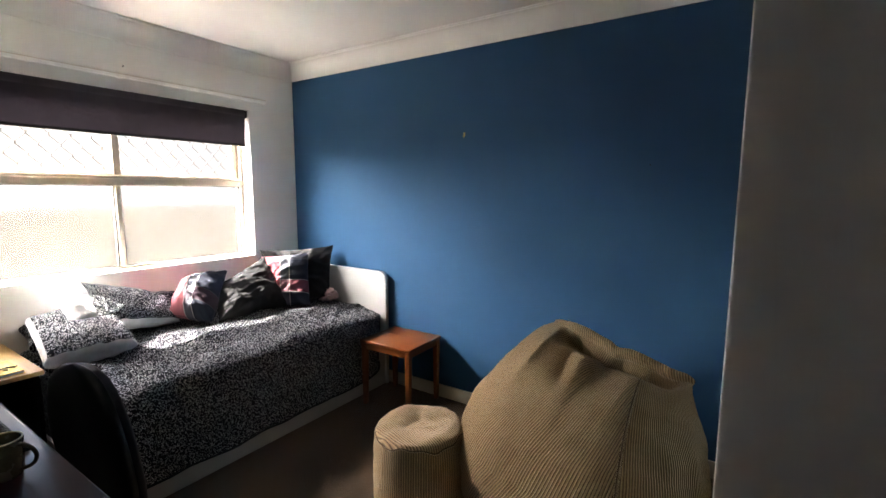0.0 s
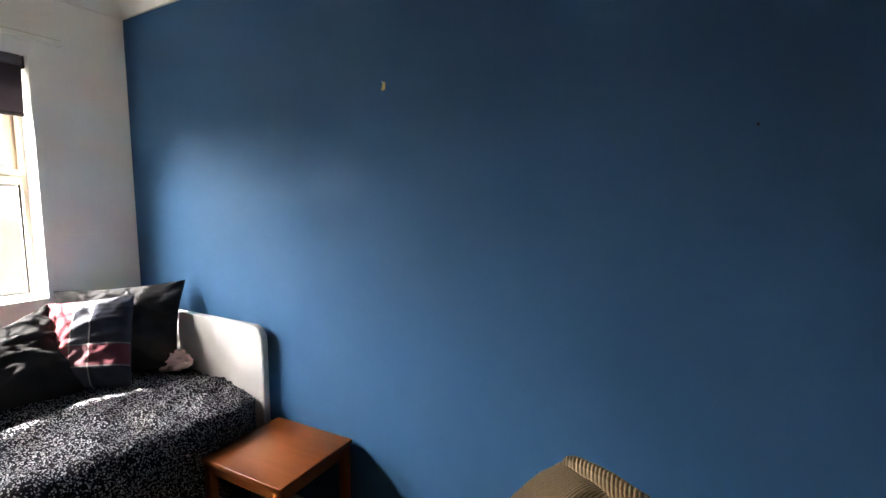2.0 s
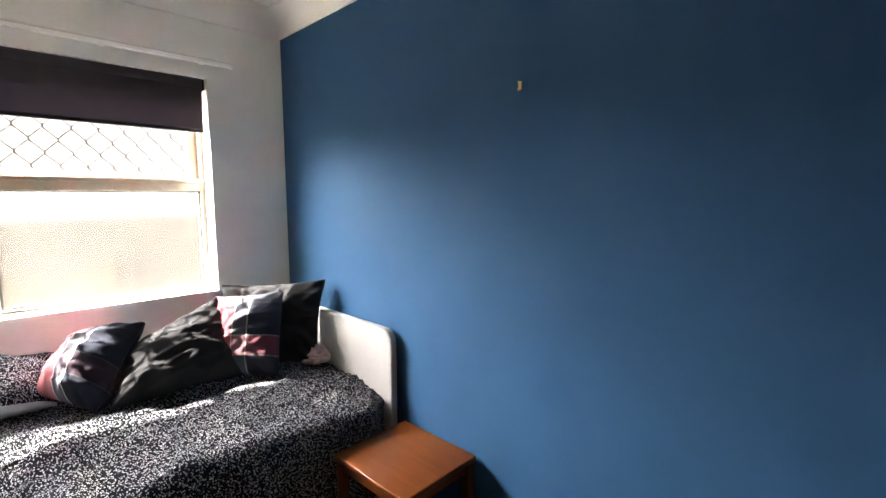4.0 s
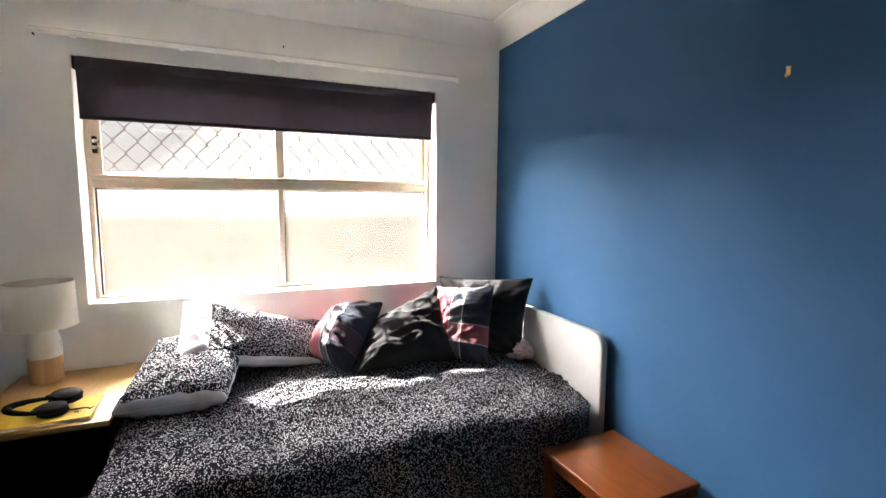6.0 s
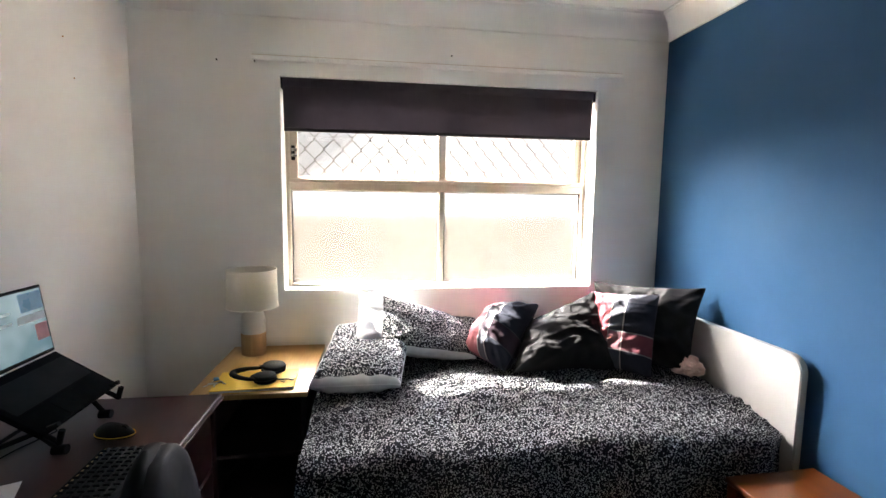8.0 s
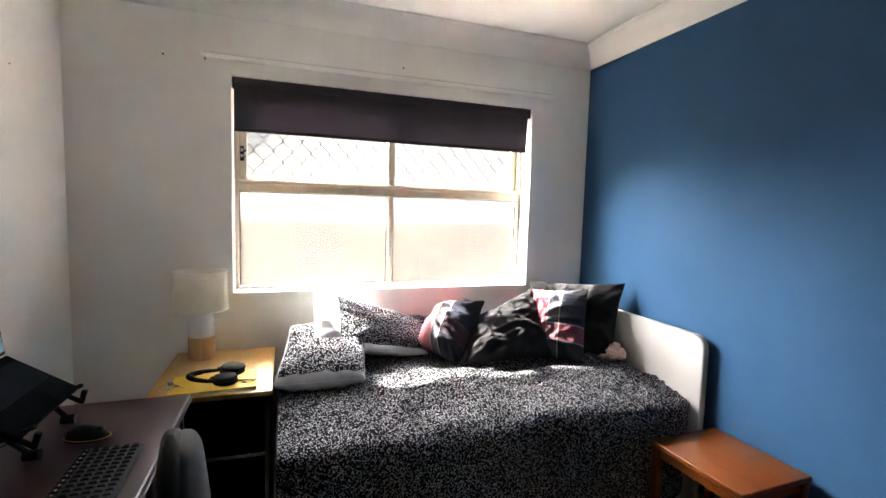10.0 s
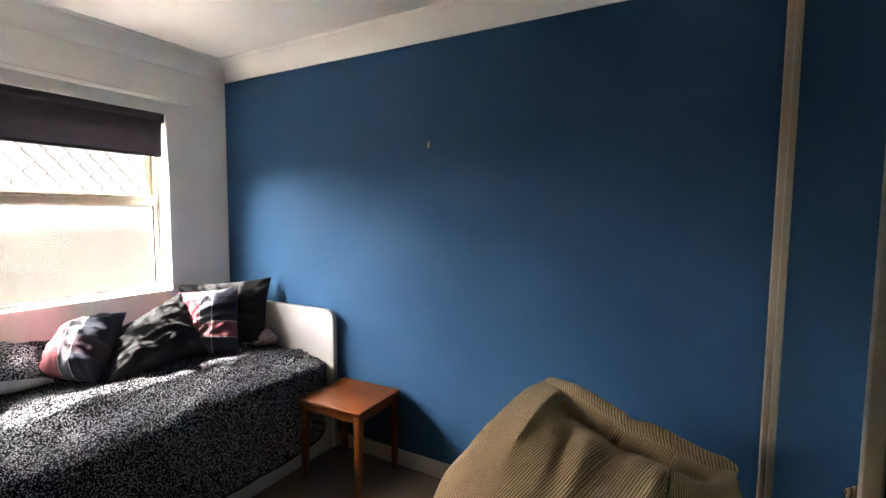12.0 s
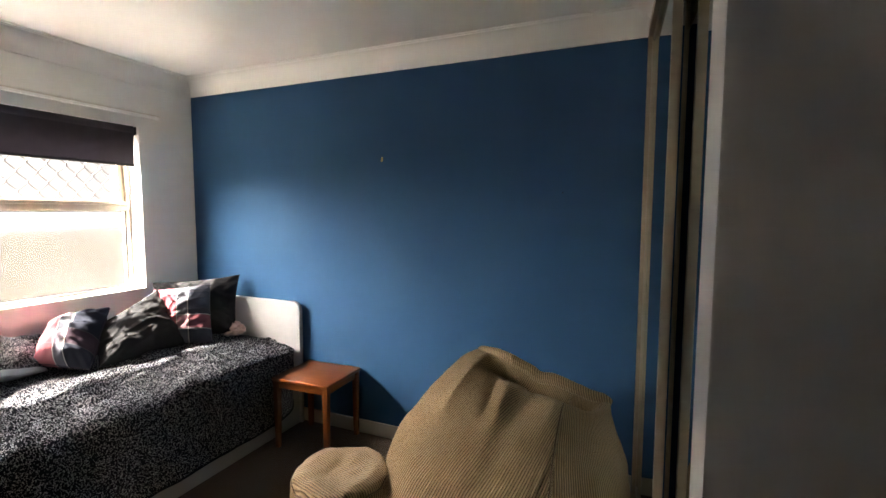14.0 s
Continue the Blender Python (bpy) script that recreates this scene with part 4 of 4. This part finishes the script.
part("cord", tube([(0.045, 0.068, 0.012), (0.040, 0.092, 0.008), (0.046, 0.106, 0.012), (0.036, 0.120, 0.006), (0.044, 0.132, 0.004), (0.030, 0.138, 0.004)], 0.0035, 6), BLACKPL, hp)
part("plug", tube([(0.052, 0.092, 0.005), (0.058, 0.106, 0.005)], 0.006, 10), BRASS, hp, "small brass jack plug")

keys = thing("key_bunch", pose(-2.055, 0.400, NZ + 0.017, 0, 0, 20), "small bunch of keys with a blue tag", "keys")
part("ring", tube([(0.016 * math.cos(a), 0.016 * math.sin(a), 0.003) for a in [2 * math.pi * i / 24 for i in range(25)]], 0.0014, 6), STEEL, keys)
for k in range(3):
    m = pose(0, 0, 0.0015 * k, 0, 0, -50 + 40 * k)
    kb = part("key", lathe([(0, 0), (0.011, 0), (0.011, 0.002), (0, 0.002)], 16, m @ pose(0.030, 0, 0.002)), STEEL, keys)
    part("key_blade", box((0.038, -0.0035, 0.002), (0.066, 0.0035, 0.004), 0.0005, 1, m), STEEL, kb)
part("tag", box((-0.045, -0.010, 0.0), (-0.012, 0.012, 0.006), 0.003, 2), BLUETAG, keys, "blue plastic tag")

# ---- desk ----
DZ, DX0, DX1, DY1 = 0.748, -1.735, -0.42, 0.530
desk = thing("desk", pose(0, 0, 0), "dark mahogany desk with a beaded edge along the wall", "desk")
part("desktop", box((DX0, YS + 0.004, DZ - 0.030), (DX1, DY1, DZ), 0.007, 3), MAHOG, desk)
part("edge_bead", box((DX0 - 0.002, DY1 - 0.002, DZ - 0.020), (DX1 + 0.002, DY1 + 0.004, DZ - 0.013), 0.002, 2), MAHOG, desk)
part("end_panel", box((DX0 + 0.02, YS + 0.02, 0), (DX0 + 0.045, DY1 - 0.02, DZ - 0.03), 0.003, 2), MAHOG, desk)
part("end_panel", box((DX1 - 0.045, YS + 0.02, 0), (DX1 - 0.02, DY1 - 0.02, DZ - 0.03), 0.003, 2), MAHOG, desk)
part("modesty_panel", box((DX0 + 0.045, YS + 0.05, 0.25), (DX1 - 0.045, YS + 0.07, DZ - 0.03)), MAHOG, desk)
ped = part("pedestal", box((DX0 + 0.046, YS + 0.08, 0.06), (DX0 + 0.40, DY1 - 0.045, DZ - 0.031), 0.002, 1), MAHOG, desk)
for z0, z1 in ((0.08, 0.28), (0.29, 0.49), (0.50, 0.69)):
    df = part("drawer_front", box((DX0 + 0.05, DY1 - 0.045, z0), (DX0 + 0.396, DY1 - 0.026, z1), 0.004, 2), MAHOG, ped)

LR = pose(-1.475, 0.055, 0.945, 0, 0, 0)
lap = thing("laptop", LR, "open black laptop with a lit screen on a stand", "laptop")
TL = pose(0, 0, 0, -33, 0, 0)
part("base", box((-0.170, 0.0, -0.010), (0.170, 0.212, 0.008), 0.005, 2, TL), DECK, lap)
kbd = part("key_bed", box((-0.155, 0.030, 0.0075), (0.155, 0.130, 0.0095), 0.0008, 1, TL), BLACKPL, lap)
part("trackpad", box((-0.055, 0.142, 0.0075), (0.055, 0.205, 0.0088), 0.0005, 1, TL), DECK, lap)
TS = pose(0, 0.002, 0.008, 8, 0, 0)
lid = part("lid", box((-0.170, -0.006, 0.0), (0.170, 0.002, 0.216), 0.003, 2, TS), BLACKPL, lap)
part("screen", box((-0.162, 0.0022, 0.012), (0.162, 0.0032, 0.207), 0, 1, TS), SCREEN, lid, "glowing grey-blue screen", False)
SCR_LIGHT = plain("screen_pale_block", (0.55, 0.66, 0.72), 0.3)
SCR_BLUE = plain("screen_blue_block", (0.12, 0.34, 0.55), 0.3)
SCR_PINK = plain("screen_pink_block", (0.50, 0.22, 0.26), 0.3)
for x0, x1, z0, z1, mat in ((-0.16, -0.07, 0.145, 0.200, SCR_BLUE), (-0.16, -0.05, 0.112, 0.135, SCR_LIGHT), (-0.16, -0.11, 0.050, 0.100, SCR_PINK), (-0.03, 0.13, 0.150, 0.158, SCR_LIGHT), (-0.03, 0.09, 0.12, 0.128, SCR_LIGHT)):
    part("screen_block", box((x0, 0.0033, z0), (x1, 0.0036, z1), 0, 1, TS), mat, lid, "blurred coloured block on the screen", False)

stand = thing("laptop_stand", LR, "folding black tube laptop stand on the desk", "laptop stand")
for s in (-1, 1):
    part("arm", tube([(s * 0.13, 0.0, -0.020), (s * 0.135, 0.10, -0.083), (s * 0.14, 0.195, -0.146)], 0.007, 8), BLACKPL, stand)
    part("strut", tube([(s * 0.13, 0.035, -0.030), (s * 0.105, 0.175, -0.184)], 0.007, 8), BLACKPL, stand)
    part("strut", tube([(s * 0.14, 0.20, -0.095), (s * 0.13, -0.02, -0.184)], 0.007, 8), BLACKPL, stand)
    part("foot", tube([(s * 0.105, 0.158, -0.184), (s * 0.105, 0.192, -0.184)], 0.0135, 12), BLACKPL, stand)
    part("foot", tube([(s * 0.13, -0.04, -0.184), (s * 0.13, 0.00, -0.184)], 0.0135, 12), BLACKPL, stand)
    part("stop", tube([(s * 0.14, 0.195, -0.150), (s * 0.14, 0.206, -0.112)], 0.008, 8), BLACKPL, stand)
part("crossbar", tube([(-0.13, -0.02, -0.19), (0.13, -0.02, -0.19)], 0.006, 8), BLACKPL, stand)

kbo = thing("keyboard", pose(-1.145, 0.414, DZ, 0, 0, 1), "black low-profile keyboard on the desk", "keyboard")
part("case", box((-0.215, -0.072, 0.0), (0.215, 0.072, 0.014), 0.004, 2), DARKGREY, kbo)
keyme = mesh_of(box((-0.0082, -0.0082, 0.014), (0.0082, 0.0082, 0.0205), 0.0022, 1), "key", BLACKPL)
markme = mesh_of(box((-0.0035, -0.001, 0.0205), (0.003, 0.0025, 0.0208)), "key_legend", MUGRIM)
for r in range(6):
    for c in range(21):
        ob = new("key", keyme)
        ob.parent = kbo
        ob.location = (-0.200 + c * 0.020, -0.055 + r * 0.022, 0)
        if c > 15 or r == 0:
            mark = new("key_legend", markme)
            mark.parent = ob
mouse = thing("mouse", pose(-1.462, 0.318, DZ, 0, 0, 80), "black computer mouse with a thin light line", "mouse")
b = bmesh.new()
bmesh.ops.create_uvsphere(b, u_segments=28, v_segments=18, radius=1)
for v in b.verts:
    v.co = Vector((v.co.x * 0.057, v.co.y * (0.032 - 0.003 * v.co.x), max(-0.0, v.co.z) * 0.036 * (1 - 0.25 * v.co.x)))
part("shell", b, BLACKPL, mouse, "", True, 60)
part("wheel", tube([(0.030, -0.004, 0.024), (0.030, 0.004, 0.024)], 0.009, 14), DARKGREY, mouse)
part("trim_line", tube([(0.058 * math.cos(a), 0.0325 * math.sin(a), 0.006) for a in [math.pi * 2 * i / 30 for i in range(31)]], 0.0012, 5), YELLOW, mouse, "thin yellow trim line")

mug = thing("mug", pose(-0.838, 0.415, DZ, 0, 0, 38), "dark olive stoneware mug on the desk", "mug")
b = lathe([(0, 0.0), (0.034, 0.0), (0.038, 0.006), (0.041, 0.05), (0.042, 0.094), (0.0405, 0.096), (0.038, 0.094), (0.037, 0.05), (0.034, 0.010), (0, 0.008)], 36)
part("cup", b, MUGMAT, mug)
part("rim", tube([(0.0402 * math.cos(a), 0.0402 * math.sin(a), 0.096) for a in [math.pi * 2 * i / 40 for i in range(41)]], 0.002, 6), MUGRIM, mug, "worn tan rim")
part("handle", tube([(0.038 + 0.042 * math.sin(math.pi * i / 20) ** 0.8, 0, 0.086 - 0.068 * i / 20 + 0.004 * math.sin(2 * math.pi * i / 20)) for i in range(21)], 0.0048, 12), MUGMAT, mug)
note = thing("paper_notes", pose(-1.16, 0.205, DZ, 0, 0, 24), "loose white paper notes beside the keyboard", "paper")
part("sheet", grid(8, 8, lambda u, v: (u * 0.15 - 0.075, v * 0.10 - 0.05, 0.001 + 0.004 * u * u), lambda u, v: (u, v)), PAPER, note)
cab = thing("cable", pose(0, 0, DZ), "thin black cable trailing across the desk", "cable")
part("wire", tube([(-1.45, 0.02, 0.19), (-1.52, 0.06, 0.10), (-1.545, 0.10, 0.02), (-1.50, 0.14, 0.003), (-1.40, 0.10, 0.003), (-1.2, 0.06, 0.003), (-1.0, 0.16, 0.003), (-0.95, 0.24, 0.003), (-1.05, 0.27, 0.003)], 0.0022, 6), BLACKPL, cab)

# ---- office chair ----
ch = thing("office_chair", pose(-1.005, 0.652, 0, 0, 0, 9), "black office chair with a rounded tall back", "office chair")


def back_point(u, v):
    """Padded back, closed round its rim; u round the section, v upward."""
    a = 2 * math.pi * u
    w = 0.205 * (1 - 0.10 * v) * math.sqrt(max(0.0, 1 - max(0, (v - 0.40) / 0.60) ** 2.3)) * (0.90 + 0.10 * smooth_step(0, 0.25, v))
    t = 0.030 * math.sqrt(max(0.02, 1 - max(0, (v - 0.85) / 0.15) ** 2))
    x = w * math.copysign(abs(math.cos(a)) ** 0.55, math.cos(a))
    y = t * math.copysign(abs(math.sin(a)) ** 0.8, math.sin(a))
    z = 0.47 + 0.471 * v
    return (x, y + 0.02 - 0.05 * v + 0.22 * x * x * -1.0, z)


b = grid(64, 44, back_point, lambda u, v: (u, v), True)
bmesh.ops.holes_fill(b, edges=[e for e in b.edges if e.is_boundary], sides=0)
back = part("backrest", b, VINYL, ch, "", True, 60)
b = grid(64, 44, lambda u, v: tuple(Vector(back_point(u, v * 0.985)) * 1.0 + Vector((0, 0.024, -0.006))), lambda u, v: (u, v), True)
bmesh.ops.holes_fill(b, edges=[e for e in b.edges if e.is_boundary], sides=0)
part("back_shell", b, SHELLGREY, ch, "grey plastic rear shell", True, 60)
b = box((-0.235, -0.50, 0.42), (0.235, -0.035, 0.485), 0.028, 4)
part("seat", b, GREYCLOTH, ch)
part("back_bar", tube([(0, -0.15, 0.405), (0, 0.05, 0.41), (0, 0.075, 0.50), (0, 0.055, 0.62)], 0.018, 10), BLACKPL, ch)
part("gas_lift", lathe([(0, 0.10), (0.030, 0.10), (0.030, 0.26), (0.018, 0.26), (0.018, 0.42), (0, 0.42)], 20, pose(0, -0.26, 0)), BLACKPL, ch)
for i in range(5):
    a = 2 * math.pi * i / 5 + 0.3
    leg = part("base_leg", tube([(0.02 * math.cos(a), -0.26 + 0.02 * math.sin(a), 0.115), (0.29 * math.cos(a), -0.26 + 0.29 * math.sin(a), 0.075)], [0.026, 0.016], 10), BLACKPL, ch)
    part("castor", tube([(0.29 * math.cos(a) - 0.016, -0.26 + 0.29 * math.sin(a), 0.028), (0.29 * math.cos(a) + 0.016, -0.26 + 0.29 * math.sin(a), 0.028)], 0.028, 16), BLACKPL, leg)

# ---- small things on the walls ----
def hook(x, z, mat, s=1.0):
    h = thing("picture_hook", pose(x, YN, z), "small brass picture hook nailed to the blue wall", "picture hook")
    part("plate", box((-0.006 * s, -0.003, -0.014 * s), (0.006 * s, 0.0, 0.014 * s), 0.001, 1), mat, h)
    part("nail", tube([(0, 0, 0.008 * s), (0, -0.012 * s, 0.012 * s)], 0.0016, 6), STEEL, h)
    part("crook", tube([(0, -0.003, -0.010 * s), (0, -0.010 * s, -0.018 * s), (0, -0.015 * s, -0.010 * s)], 0.002, 6), mat, h)


hook(-0.907, 1.826, BRASS, 1.0)
nail = thing("wall_nail", pose(0.222, YN, 1.598), "small steel nail stuck in the blue wall", "nail")
part("shaft", tube([(0, 0, 0), (0, -0.012, 0.003)], 0.0018, 6), DARKGREY, nail)
part("head", tube([(0, -0.012, 0.003), (0, -0.014, 0.003)], 0.0032, 8), DARKGREY, nail)
for x, z in ((-2.17, 1.918), (-2.117, 2.063)):
    n2 = thing("wall_plug", pose(x, YS, z), "tiny brown plug stuck in the white wall", "wall plug")
    part("plug", tube([(0, 0, 0), (0, 0.003, 0)], 0.0032, 10), LAMPWOOD, n2)
for y, z in ((0.28, 2.134), (0.463, 2.136), (1.477, 2.214)):
    n3 = thing("wall_nail", pose(XW, y, z), "tiny dark nail stuck in the white wall", "nail")
    part("shaft", tube([(0, 0, 0), (0.010, 0, 0.003)], 0.0022, 6), DARKGREY, n3)
    part("head", tube([(0.010, 0, 0.003), (0.012, 0, 0.003)], 0.0042, 8), DARKGREY, n3)
